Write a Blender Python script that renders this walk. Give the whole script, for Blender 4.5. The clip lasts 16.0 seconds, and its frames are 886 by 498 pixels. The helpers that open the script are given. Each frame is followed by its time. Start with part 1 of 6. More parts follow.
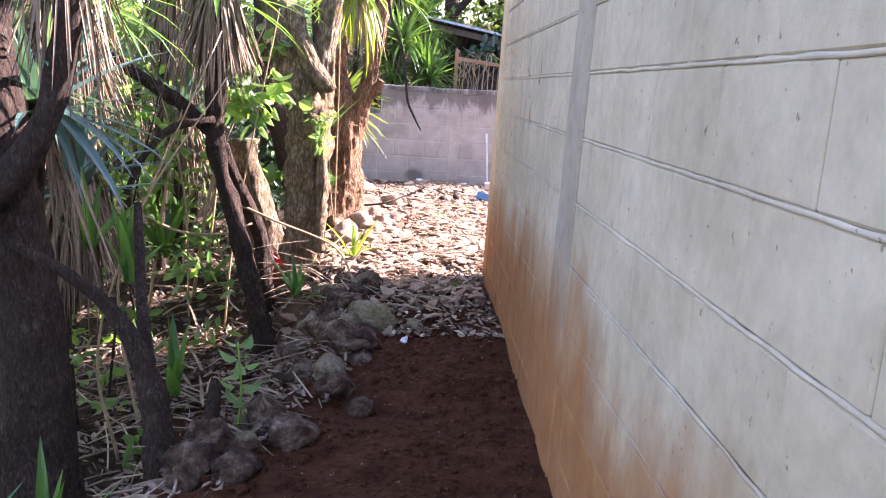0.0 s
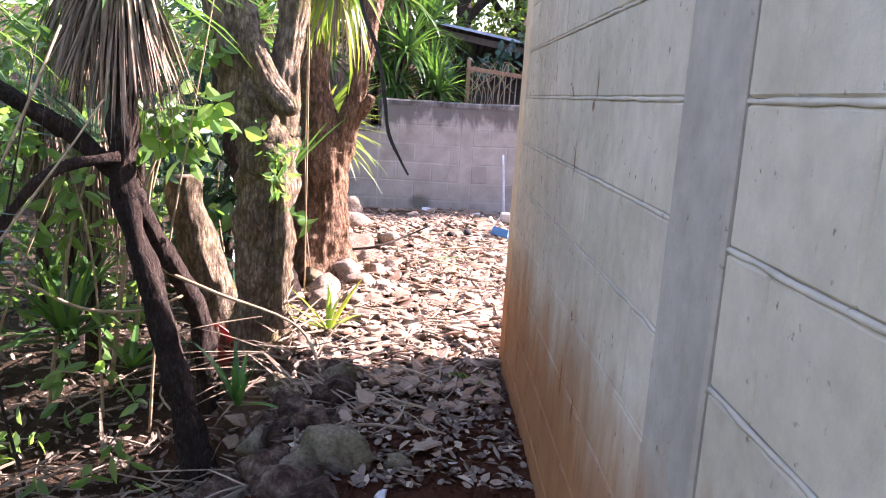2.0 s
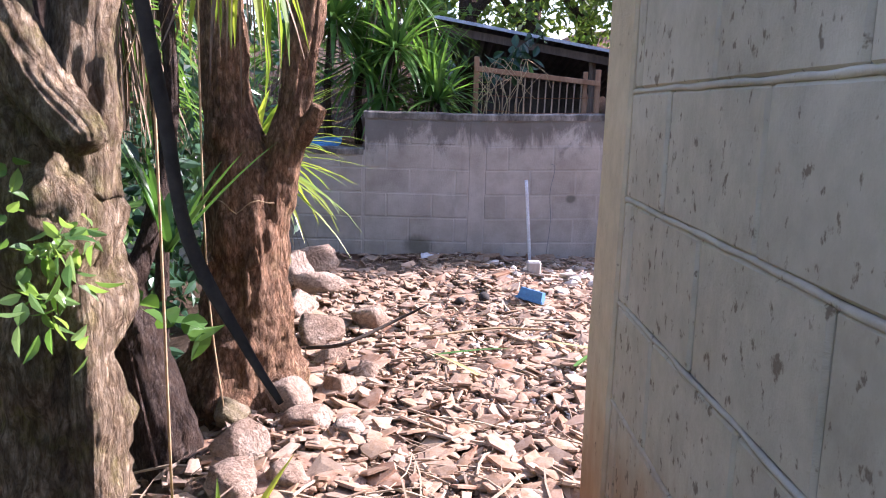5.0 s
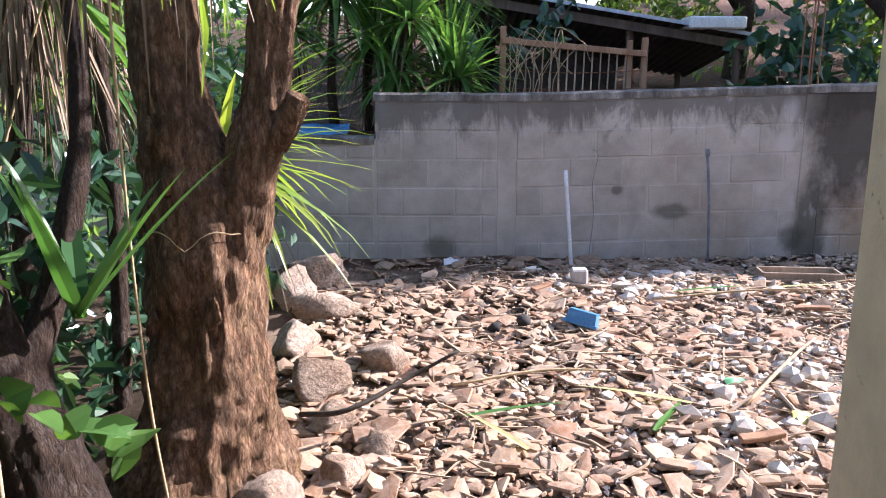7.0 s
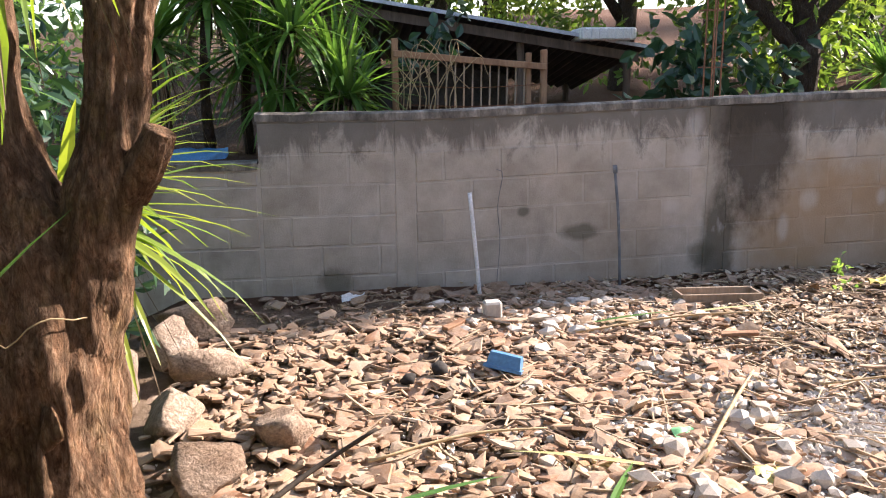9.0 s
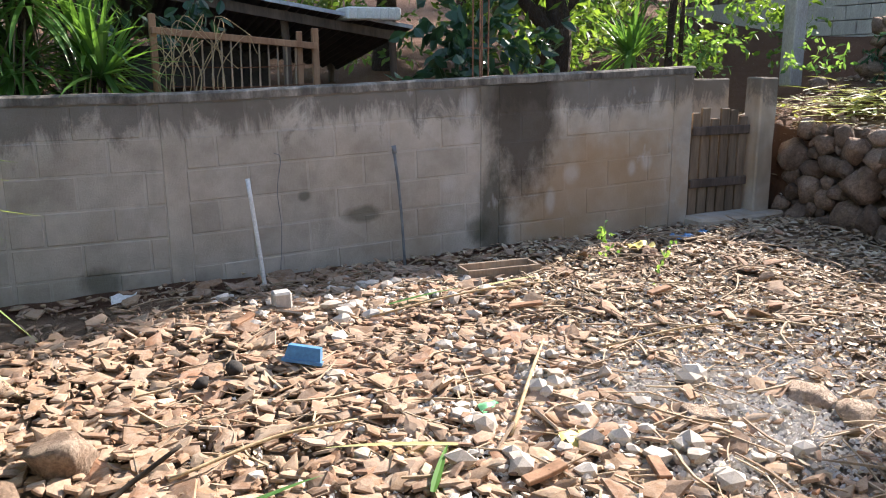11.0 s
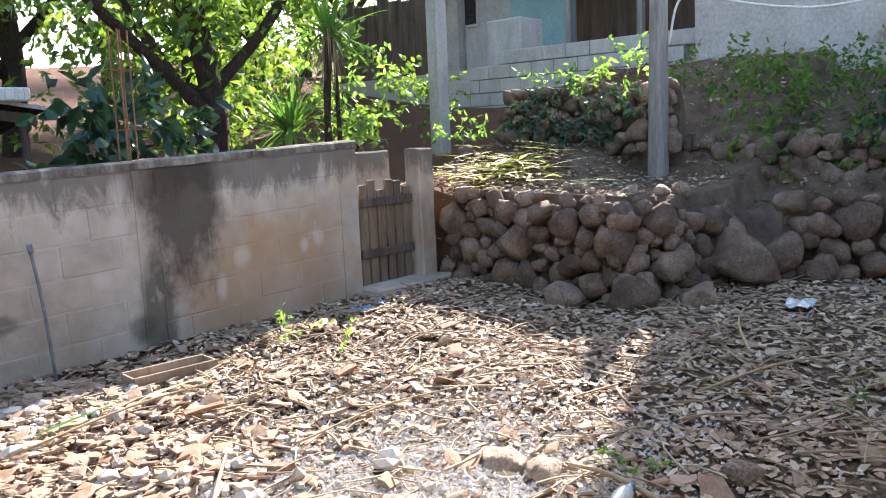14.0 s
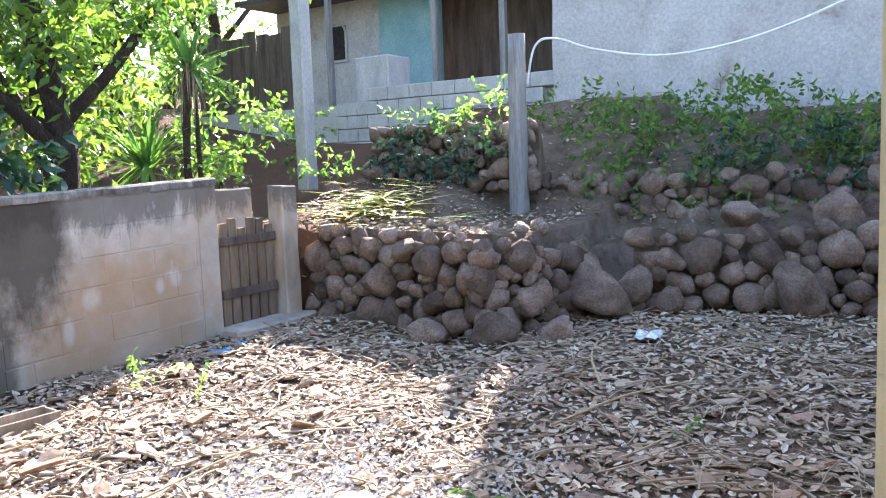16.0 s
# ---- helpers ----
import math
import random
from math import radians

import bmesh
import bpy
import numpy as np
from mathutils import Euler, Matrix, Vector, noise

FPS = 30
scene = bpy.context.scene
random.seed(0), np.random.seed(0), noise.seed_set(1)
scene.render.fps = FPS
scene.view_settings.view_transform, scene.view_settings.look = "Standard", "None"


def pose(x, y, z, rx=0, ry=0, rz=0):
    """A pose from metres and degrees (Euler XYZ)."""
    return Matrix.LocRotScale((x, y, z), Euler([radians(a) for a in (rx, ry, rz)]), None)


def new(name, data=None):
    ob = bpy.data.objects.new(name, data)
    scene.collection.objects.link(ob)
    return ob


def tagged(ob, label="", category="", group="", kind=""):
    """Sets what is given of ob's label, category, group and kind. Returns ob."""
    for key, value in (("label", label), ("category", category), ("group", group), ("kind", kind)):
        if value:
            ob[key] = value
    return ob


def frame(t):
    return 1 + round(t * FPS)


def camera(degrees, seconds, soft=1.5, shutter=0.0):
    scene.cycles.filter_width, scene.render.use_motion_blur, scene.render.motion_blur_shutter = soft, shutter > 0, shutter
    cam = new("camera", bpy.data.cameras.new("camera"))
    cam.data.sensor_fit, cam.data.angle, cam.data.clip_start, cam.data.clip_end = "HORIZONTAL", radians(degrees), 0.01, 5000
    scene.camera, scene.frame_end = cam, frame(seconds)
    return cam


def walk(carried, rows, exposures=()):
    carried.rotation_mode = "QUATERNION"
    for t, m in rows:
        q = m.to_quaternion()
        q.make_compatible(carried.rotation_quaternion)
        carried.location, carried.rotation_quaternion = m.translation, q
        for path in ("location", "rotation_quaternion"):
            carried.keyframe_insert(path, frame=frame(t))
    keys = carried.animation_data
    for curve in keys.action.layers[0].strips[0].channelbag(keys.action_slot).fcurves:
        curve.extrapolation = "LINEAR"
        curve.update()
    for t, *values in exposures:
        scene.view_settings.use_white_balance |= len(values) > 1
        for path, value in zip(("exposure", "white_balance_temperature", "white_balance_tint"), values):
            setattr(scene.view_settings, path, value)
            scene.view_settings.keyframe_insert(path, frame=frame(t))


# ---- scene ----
from collections import defaultdict

cam = camera(57.3, 16.0, 1.1)
METRES, EYE, TILT, LEAN, TURN = 5.55, 1.27, 0.0, 0.0, -2.4
ROWS = [
    (0.0, 0.0, 0.0, 0.0, 0.84, -12.07, -3.95),
    (0.5, 0.0091, 0.0558, -0.0102, 1.54, -12.48, -3.75),
    (1.0, 0.0167, 0.1361, -0.0046, 1.92, -10.82, -3.64),
    (1.5, 0.0096, 0.1975, 0.002, 1.81, -10.76, -3.49),
    (2.0, 0.0069, 0.2472, 0.0059, 1.91, -11.48, -3.65),
    (2.5, 0.0092, 0.3106, 0.0089, 2.24, -10.82, -3.47),
    (3.0, 0.0024, 0.3636, 0.0042, 4.11, -13.25, -2.79),
    (3.5, -0.0053, 0.423, 0.0094, 3.23, -13.22, -3.25),
    (4.0, 0.0062, 0.4985, 0.003, 2.41, -10.28, -2.61),
    (6.5, -0.0077, 0.7649, -0.0049, 3.08, -11.86, -0.43),
    (7.0, -0.0145, 0.7983, -0.0018, 3.33, -12.28, -0.21),
    (7.5, -0.0172, 0.8327, -0.0046, 3.48, -12.76, -0.39),
    (8.0, -0.0152, 0.8627, -0.0, 2.55, -10.92, 0.23),
    (8.5, -0.0227, 0.8774, 0.0018, -0.67, -11.09, 0.6),
    (11.0, -0.0474, 0.9108, 0.0018, -21.79, -12.91, 0.41),
    (11.5, -0.0488, 0.9113, 0.0012, -24.51, -13.19, 0.58),
    (12.0, -0.0467, 0.9102, 0.0009, -28.84, -13.57, 0.41),
    (12.5, -0.0453, 0.9122, 0.0049, -33.57, -11.66, 0.54),
    (13.0, -0.0403, 0.9183, 0.0074, -37.49, -10.04, 1.09),
    (13.5, -0.0273, 0.9358, 0.0077, -40.96, -8.11, 1.74),
    (14.0, -0.0195, 0.9453, 0.0054, -44.84, -8.4, 2.42),
    (14.5, -0.0168, 0.9437, 0.0047, -47.83, -8.87, 2.62),
    (15.0, -0.0136, 0.9397, 0.0071, -50.83, -8.57, 2.5),
    (15.5, -0.0124, 0.9363, 0.0087, -52.49, -7.87, 2.23),
    (16.0, -0.0105, 0.9312, 0.0128, -53.62, -6.46, 1.95),
]
EXPOSURES = [(0.0, 2.93, 6480, 40), (2.5, 2.53, 6250, 38), (4.0, 2.15, 6150, 37), (6.5, 1.83, 5820, 27), (7.0, 1.83, 6000, 24), (8.0, 1.83, 6720, 23), (8.5, 1.83, 7050, 23), (11.0, 1.7, 6700, 16), (13.0, 2.0, 6550, 14), (14.0, 2.25, 6550, 17), (14.5, 2.38, 6150, 14), (15.0, 2.5, 6350, 18), (16.0, 2.8, 6050, 18)]
walk(cam, [(t, pose(0, 0, EYE, TILT, LEAN, TURN) @ pose(METRES * x, METRES * y, METRES * z, 90 + pitch, roll, yaw)) for t, x, y, z, yaw, pitch, roll in ROWS], EXPOSURES)

# ---- light: a morning sun over the upper house, and the sky ----
SUN_TO = Vector((1.0, 0.43, 0.66)).normalized()
sun_data = bpy.data.lights.new("sun", "SUN")
sun_data.energy, sun_data.angle, sun_data.color = 5.0, radians(0.6), (1.0, 0.955, 0.89)
sun_ob = new("sun", sun_data)
sun_ob.rotation_euler = SUN_TO.to_track_quat("Z", "Y").to_euler()
world = bpy.data.worlds.new("sky")
scene.world = world
world.use_nodes = True
wn = world.node_tree
sky = wn.nodes.new("ShaderNodeTexSky")
sky.sky_type, sky.sun_disc = "NISHITA", False
sky.sun_elevation = math.asin(SUN_TO.z)
sky.sun_rotation = math.atan2(SUN_TO.x, SUN_TO.y)
wn.links.new(sky.outputs[0], wn.nodes["Background"].inputs[0])
wn.nodes["Background"].inputs[1].default_value = 0.125

# ---- materials ----
def shader(name, rough=0.85, metal=0.0, spec=0.3):
    m = bpy.data.materials.new(name)
    m.use_nodes = True
    b = m.node_tree.nodes["Principled BSDF"]
    b.inputs["Roughness"].default_value = rough
    b.inputs["Metallic"].default_value = metal
    b.inputs["Specular IOR Level"].default_value = spec
    return m, m.node_tree, b


def node(nt, kind, **inputs):
    n = nt.nodes.new(kind)
    for k, v in inputs.items():
        key = k.replace("_", " ")
        if isinstance(v, bpy.types.NodeSocket):
            nt.links.new(v, n.inputs[key])
        else:
            n.inputs[key].default_value = v
    return n


def place(nt, scale=(1, 1, 1), world_space=True):
    src = nt.nodes.new("ShaderNodeNewGeometry").outputs["Position"] if world_space else nt.nodes.new("ShaderNodeTexCoord").outputs["Object"]
    return node(nt, "ShaderNodeMapping", Vector=src, Scale=scale).outputs[0]


def noise_tex(nt, vec, scale, detail=4.0, rough=0.6, dist=0.0):
    return node(nt, "ShaderNodeTexNoise", Vector=vec, Scale=scale, Detail=detail, Roughness=rough, Distortion=dist).outputs[0]


def ramp(nt, fac, stops):
    r = nt.nodes.new("ShaderNodeValToRGB")
    nt.links.new(fac, r.inputs[0])
    while len(r.color_ramp.elements) < len(stops):
        r.color_ramp.elements.new(0.5)
    for e, (p, c) in zip(r.color_ramp.elements, stops):
        e.position, e.color = p, (*c, 1) if len(c) == 3 else (c[0], c[0], c[0], 1)
    return r.outputs[0]


def mix(nt, fac, a, b, how="MIX"):
    m = nt.nodes.new("ShaderNodeMix")
    m.data_type, m.blend_type = "RGBA", how
    for sock, v in ((m.inputs[0], fac), (m.inputs[6], a), (m.inputs[7], b)):
        if isinstance(v, bpy.types.NodeSocket):
            nt.links.new(v, sock)
        elif isinstance(v, (int, float)):
            sock.default_value = v
        else:
            sock.default_value = (*v, 1)
    return m.outputs[2]


def arith(nt, op, a, b=0.0, clamp=False):
    m = nt.nodes.new("ShaderNodeMath")
    m.operation, m.use_clamp = op, clamp
    for sock, v in zip(m.inputs, (a, b)):
        if isinstance(v, bpy.types.NodeSocket):
            nt.links.new(v, sock)
        else:
            sock.default_value = v
    return m.outputs[0]


def bump(nt, b, height, strength=0.5, depth=0.02):
    n = node(nt, "ShaderNodeBump", Height=height, Strength=strength, Distance=depth)
    nt.links.new(n.outputs[0], b.inputs["Normal"])


def vary(nt, col, amount, per_island=False):
    src = nt.nodes.new("ShaderNodeNewGeometry").outputs["Random Per Island"] if per_island else nt.nodes.new("ShaderNodeObjectInfo").outputs["Random"]
    v = node(nt, "ShaderNodeMapRange", Value=src, To_Min=1 - amount, To_Max=1 + amount).outputs[0]
    h = node(nt, "ShaderNodeHueSaturation", Color=col, Value=v)
    return h.outputs[0]


def rough_stuff(name, stops, scale=6.0, rough=0.9, bump_scale=40.0, strength=0.5, depth=0.01, stretch=(1, 1, 1), island=0.0, obj=0.0, spec=0.25, fine=0.25, local=False):
    """An earthy surface: colour bands from coarse noise, speckle from fine noise, relief."""
    m, nt, b = shader(name, rough, 0.0, spec)
    v = place(nt, stretch, not local)
    col = ramp(nt, noise_tex(nt, v, scale, 6, 0.65, 0.3), stops)
    speck = ramp(nt, noise_tex(nt, v, bump_scale, 4, 0.7), [(0.3, (1 - fine,)), (0.7, (1 + fine * 0.6,))])
    col = mix(nt, 1.0, col, speck, "MULTIPLY")
    if island:
        col = vary(nt, col, island, True)
    if obj:
        col = vary(nt, col, obj)
    nt.links.new(col, b.inputs["Base Color"])
    bump(nt, b, noise_tex(nt, v, bump_scale * 0.7, 6, 0.7), strength, depth)
    return m


def shard_stuff(name, palette, rough=0.9, obj=False):
    """Loose pieces: each takes its own colour of the palette, with dust and grain."""
    m, nt, b = shader(name, rough, 0.0, 0.2)
    src = nt.nodes.new("ShaderNodeObjectInfo").outputs["Random"] if obj else nt.nodes.new("ShaderNodeNewGeometry").outputs["Random Per Island"]
    v = place(nt)
    n = len(palette)
    col = ramp(nt, src, [(i / max(1, n - 1), c) for i, c in enumerate(palette)])
    dust = ramp(nt, noise_tex(nt, v, 22, 5, 0.7), [(0.38, (0.0,)), (0.68, (0.42,))])
    col = mix(nt, dust, col, (0.50, 0.415, 0.33))
    grain = ramp(nt, noise_tex(nt, v, 160, 3, 0.6), [(0.25, (0.78,)), (0.75, (1.12,))])
    nt.links.new(mix(nt, 1.0, col, grain, "MULTIPLY"), b.inputs["Base Color"])
    bump(nt, b, noise_tex(nt, v, 120, 5, 0.7), 0.4, 0.004)
    return m


def leaf_stuff(name, a, b_col, gloss=0.45, glow=0.5, obj=False):
    """Living leaf: reflects and lets light through."""
    m, nt, b = shader(name, gloss, 0.0, 0.4)
    src = nt.nodes.new("ShaderNodeObjectInfo").outputs["Random"] if obj else nt.nodes.new("ShaderNodeNewGeometry").outputs["Random Per Island"]
    v = place(nt)
    n = noise_tex(nt, v, 35, 3)
    fac = arith(nt, "ADD", arith(nt, "MULTIPLY", src, 0.8), arith(nt, "MULTIPLY", n, 0.3), True)
    col = ramp(nt, fac, [(0.1, a), (0.95, b_col)])
    nt.links.new(col, b.inputs["Base Color"])
    tr = node(nt, "ShaderNodeBsdfTranslucent", Color=mix(nt, 1.0, col, (1.65, 1.6, 0.8), "MULTIPLY"))
    ms = node(nt, "ShaderNodeMixShader", Fac=glow)
    nt.links.new(b.outputs[0], ms.inputs[1])
    nt.links.new(tr.outputs[0], ms.inputs[2])
    nt.links.new(ms.outputs[0], nt.nodes["Material Output"].inputs["Surface"])
    return m


def bark_stuff(name, stops, moss=0.0):
    m, nt, b = shader(name, 0.92, 0.0, 0.15)
    v = place(nt, (1, 1, 0.42), True)
    w = place(nt)
    ridges = noise_tex(nt, v, 46, 7, 0.75, 1.6)
    col = ramp(nt, ridges, stops)
    big = ramp(nt, noise_tex(nt, w, 7, 4, 0.6), [(0.35, (0.65,)), (0.7, (1.25,))])
    col = mix(nt, 1.0, col, big, "MULTIPLY")
    if moss:
        f = ramp(nt, noise_tex(nt, w, 9, 5, 0.7), [(0.5, (0.0,)), (0.66, (moss,))])
        col = mix(nt, f, col, (0.2, 0.19, 0.05))
    fine = noise_tex(nt, place(nt, (1, 1, 0.2)), 130, 7, 0.78, 0.8)
    col = mix(nt, 1.0, col, ramp(nt, fine, [(0.36, (0.45,)), (0.52, (1.1,)), (0.68, (1.5,))]), "MULTIPLY")
    cracks = node(nt, "ShaderNodeTexVoronoi", Vector=place(nt, (1, 1, 0.36)), Scale=52.0)
    h = arith(nt, "ADD", arith(nt, "ADD", ridges, arith(nt, "MULTIPLY", fine, 0.7)), arith(nt, "MULTIPLY", cracks.outputs[0], 0.6))
    col2 = mix(nt, ramp(nt, cracks.outputs[0], [(0.0, (0.0,)), (0.3, (0.0,)), (0.65, (0.55,))]), col, (0.07, 0.042, 0.026))
    nt.links.new(col2, b.inputs["Base Color"])
    bump(nt, b, h, 1.0, 0.03)
    return m


def block_paint(name="limewash", dark=(0.42, 0.355, 0.245), light=(0.575, 0.50, 0.365), rust=True, mould_gain=0.075, splash=1.0):
    """Limewashed block work: cream wash, grey film, rust-red splash from the earth below."""
    m, nt, b = shader(name, 0.88, 0.0, 0.2)
    v = place(nt)
    col = ramp(nt, noise_tex(nt, v, 2.4, 6, 0.6), [(0.3, dark), (0.7, light)])
    col = vary(nt, col, 0.04)
    mott = ramp(nt, noise_tex(nt, v, 16, 5, 0.65), [(0.3, (0.84,)), (0.7, (1.07,))])
    col = mix(nt, 1.0, col, mott, "MULTIPLY")
    z = node(nt, "ShaderNodeSeparateXYZ", Vector=v).outputs[2]
    reach = arith(nt, "ADD", z, arith(nt, "MULTIPLY", noise_tex(nt, place(nt, (1, 1, 0.35)), 3.2, 5, 0.65), -0.8))
    stain = ramp(nt, reach, [(0.0, (0.97 * splash,)), (0.1, (0.75 * splash,)), (0.32, (0.0,))])
    col = mix(nt, stain, col, mix(nt, noise_tex(nt, v, 9, 4), (0.22, 0.078, 0.03), (0.42, 0.205, 0.075)))
    streak = ramp(nt, noise_tex(nt, place(nt, (1, 9, 0.5)), 1.6, 5, 0.7), [(0.6, (0.0,)), (0.78, (0.35,))])
    col = mix(nt, streak, col, (0.4, 0.37, 0.28))
    y = node(nt, "ShaderNodeSeparateXYZ", Vector=v).outputs[1]
    north = ramp(nt, arith(nt, "MULTIPLY", y, 0.2), [(0.5, (0.0,)), (0.98, (mould_gain,))])
    mould = noise_tex(nt, place(nt, (1, 1, 0.8)), 42, 4, 0.6)
    f = ramp(nt, arith(nt, "ADD", mould, north), [(0.668, (0.0,)), (0.73, (0.75,))])
    col = mix(nt, f, col, (0.13, 0.085, 0.05))
    pits = ramp(nt, noise_tex(nt, v, 34, 4, 0.6), [(0.69, (0.0,)), (0.74, (0.6,))])
    col = mix(nt, pits, col, (0.22, 0.15, 0.1))
    def spot(cy, cz, sy, sz, wob=0.45):
        dy = arith(nt, "DIVIDE", arith(nt, "SUBTRACT", y, cy), sy)
        dz = arith(nt, "DIVIDE", arith(nt, "SUBTRACT", z, cz), sz)
        r = arith(nt, "SQRT", arith(nt, "ADD", arith(nt, "MULTIPLY", dy, dy), arith(nt, "MULTIPLY", dz, dz)))
        r = arith(nt, "ADD", r, arith(nt, "MULTIPLY", arith(nt, "SUBTRACT", noise_tex(nt, v, 40.0, 4, 0.7), 0.5), wob * 2))
        return ramp(nt, r, [(0.55, (0.9,)), (1.0, (0.0,))])
    if rust:
        for cy, cz, sy, sz in ((3.45, 0.72, 0.014, 0.02), (3.44, 1.275, 0.02, 0.018), (3.41, 1.33, 0.012, 0.04), (3.76, 1.30, 0.012, 0.012), (4.12, 1.36, 0.008, 0.05), (3.63, 1.12, 0.01, 0.06), (4.45, 1.40, 0.012, 0.02), (3.52, 0.52, 0.012, 0.07), (3.33, 0.50, 0.012, 0.05), (3.78, 1.315, 0.012, 0.009)):
            col = mix(nt, spot(cy, cz, sy, sz), col, (0.17, 0.07, 0.03))
    else:
        for cy, cz, sy, sz in ((2.695, 0.52, 0.012, 0.28), (2.40, 0.42, 0.012, 0.3), (2.41, 0.75, 0.01, 0.1)):
            col = mix(nt, spot(cy, cz, sy, sz, 0.3), col, (0.72, 0.70, 0.66))
    nt.links.new(col, b.inputs["Base Color"])
    h = arith(nt, "ADD", noise_tex(nt, v, 70, 6, 0.7), arith(nt, "MULTIPLY", noise_tex(nt, v, 11, 3), 0.8))
    bump(nt, b, h, 0.45, 0.008)
    return m


def weathered_block(name="weathered_block", low=(0.35, 0.30, 0.242), high=(0.57, 0.51, 0.43), spread=0.07):
    """Bare concrete block: grey, brown splash below, black weathering that runs from the coping."""
    m, nt, b = shader(name, 0.93, 0.0, 0.15)
    v = place(nt)
    xyz = node(nt, "ShaderNodeSeparateXYZ", Vector=v)
    col = ramp(nt, noise_tex(nt, v, 3.0, 6, 0.65), [(0.3, low), (0.7, high)])
    col = vary(nt, col, spread)
    warm = ramp(nt, noise_tex(nt, v, 1.1, 4, 0.6), [(0.45, (0.0,)), (0.62, (0.6,))])
    east = ramp(nt, arith(nt, "MULTIPLY", xyz.outputs[0], 0.2), [(0.25, (0.0,)), (0.7, (1.0,))])
    col = mix(nt, arith(nt, "MULTIPLY", warm, east), col, (0.40, 0.27, 0.15))
    runs = noise_tex(nt, place(nt, (1, 1, 0.4)), 4.2, 9, 0.78, 0.5)
    level = arith(nt, "MULTIPLY", arith(nt, "SUBTRACT", arith(nt, "SUBTRACT", xyz.outputs[2], arith(nt, "MULTIPLY", xyz.outputs[0], 0.022)), 0.75), 1.0)
    soot = ramp(nt, arith(nt, "ADD", runs, level), [(0.58, (0.0,)), (0.71, (0.68,))])
    col = mix(nt, soot, col, (0.085, 0.077, 0.066))
    patch = ramp(nt, noise_tex(nt, place(nt, (1, 1, 0.35)), 1.3, 5, 0.6, 0.3), [(0.6, (0.0,)), (0.72, (0.55,))])
    col = mix(nt, patch, col, (0.09, 0.08, 0.06))
    def spot(cx, cz, sx, sz, lo=0.55, hi=1.0, wob=0.5):
        dx = arith(nt, "DIVIDE", arith(nt, "SUBTRACT", xyz.outputs[0], cx), sx)
        dz = arith(nt, "DIVIDE", arith(nt, "SUBTRACT", xyz.outputs[2], cz), sz)
        r = arith(nt, "SQRT", arith(nt, "ADD", arith(nt, "MULTIPLY", dx, dx), arith(nt, "MULTIPLY", dz, dz)))
        r = arith(nt, "ADD", r, arith(nt, "MULTIPLY", arith(nt, "SUBTRACT", noise_tex(nt, place(nt, (1, 1, 0.6)), 7.0, 5, 0.7), 0.5), wob * 2))
        return ramp(nt, r, [(lo, (1.0,)), (hi, (0.0,))])
    col = mix(nt, arith(nt, "MULTIPLY", spot(3.55, 0.25, 1.0, 0.55), 0.55), col, (0.40, 0.25, 0.13))
    col = mix(nt, arith(nt, "MULTIPLY", spot(2.86, 0.95, 0.34, 0.75), 0.85), col, (0.06, 0.05, 0.038))
    col = mix(nt, arith(nt, "MULTIPLY", spot(2.62, 0.15, 0.16, 0.5), 0.75), col, (0.075, 0.07, 0.05))
    for cx, cz, sx, sz in ((1.63, 0.30, 0.16, 0.07), (2.5, 0.12, 0.11, 0.12), (0.0, 0.02, 0.15, 0.12), (1.25, 0.45, 0.05, 0.04)):
        col = mix(nt, arith(nt, "MULTIPLY", spot(cx, cz, sx, sz), 0.6), col, (0.07, 0.075, 0.05))
    for cx, cz, sx, sz in ((3.28, 0.48, 0.09, 0.09), (3.82, 0.48, 0.05, 0.07), (3.96, 0.52, 0.06, 0.08), (2.28, 0.46, 0.08, 0.07), (2.42, 1.0, 0.08, 0.14), (2.40, 0.78, 0.09, 0.1), (3.1, 0.28, 0.05, 0.12)):
        col = mix(nt, arith(nt, "MULTIPLY", spot(cx, cz, sx, sz, 0.35, 1.0, 0.5), 0.5), col, (0.60, 0.56, 0.51))
    pale = ramp(nt, noise_tex(nt, place(nt, (1, 1, 0.5)), 4.5, 4, 0.6), [(0.68, (0.0,)), (0.75, (0.5,))])
    col = mix(nt, pale, col, (0.58, 0.56, 0.53))
    nt.links.new(col, b.inputs["Base Color"])
    bump(nt, b, noise_tex(nt, v, 90, 6, 0.7), 0.6, 0.008)
    return m


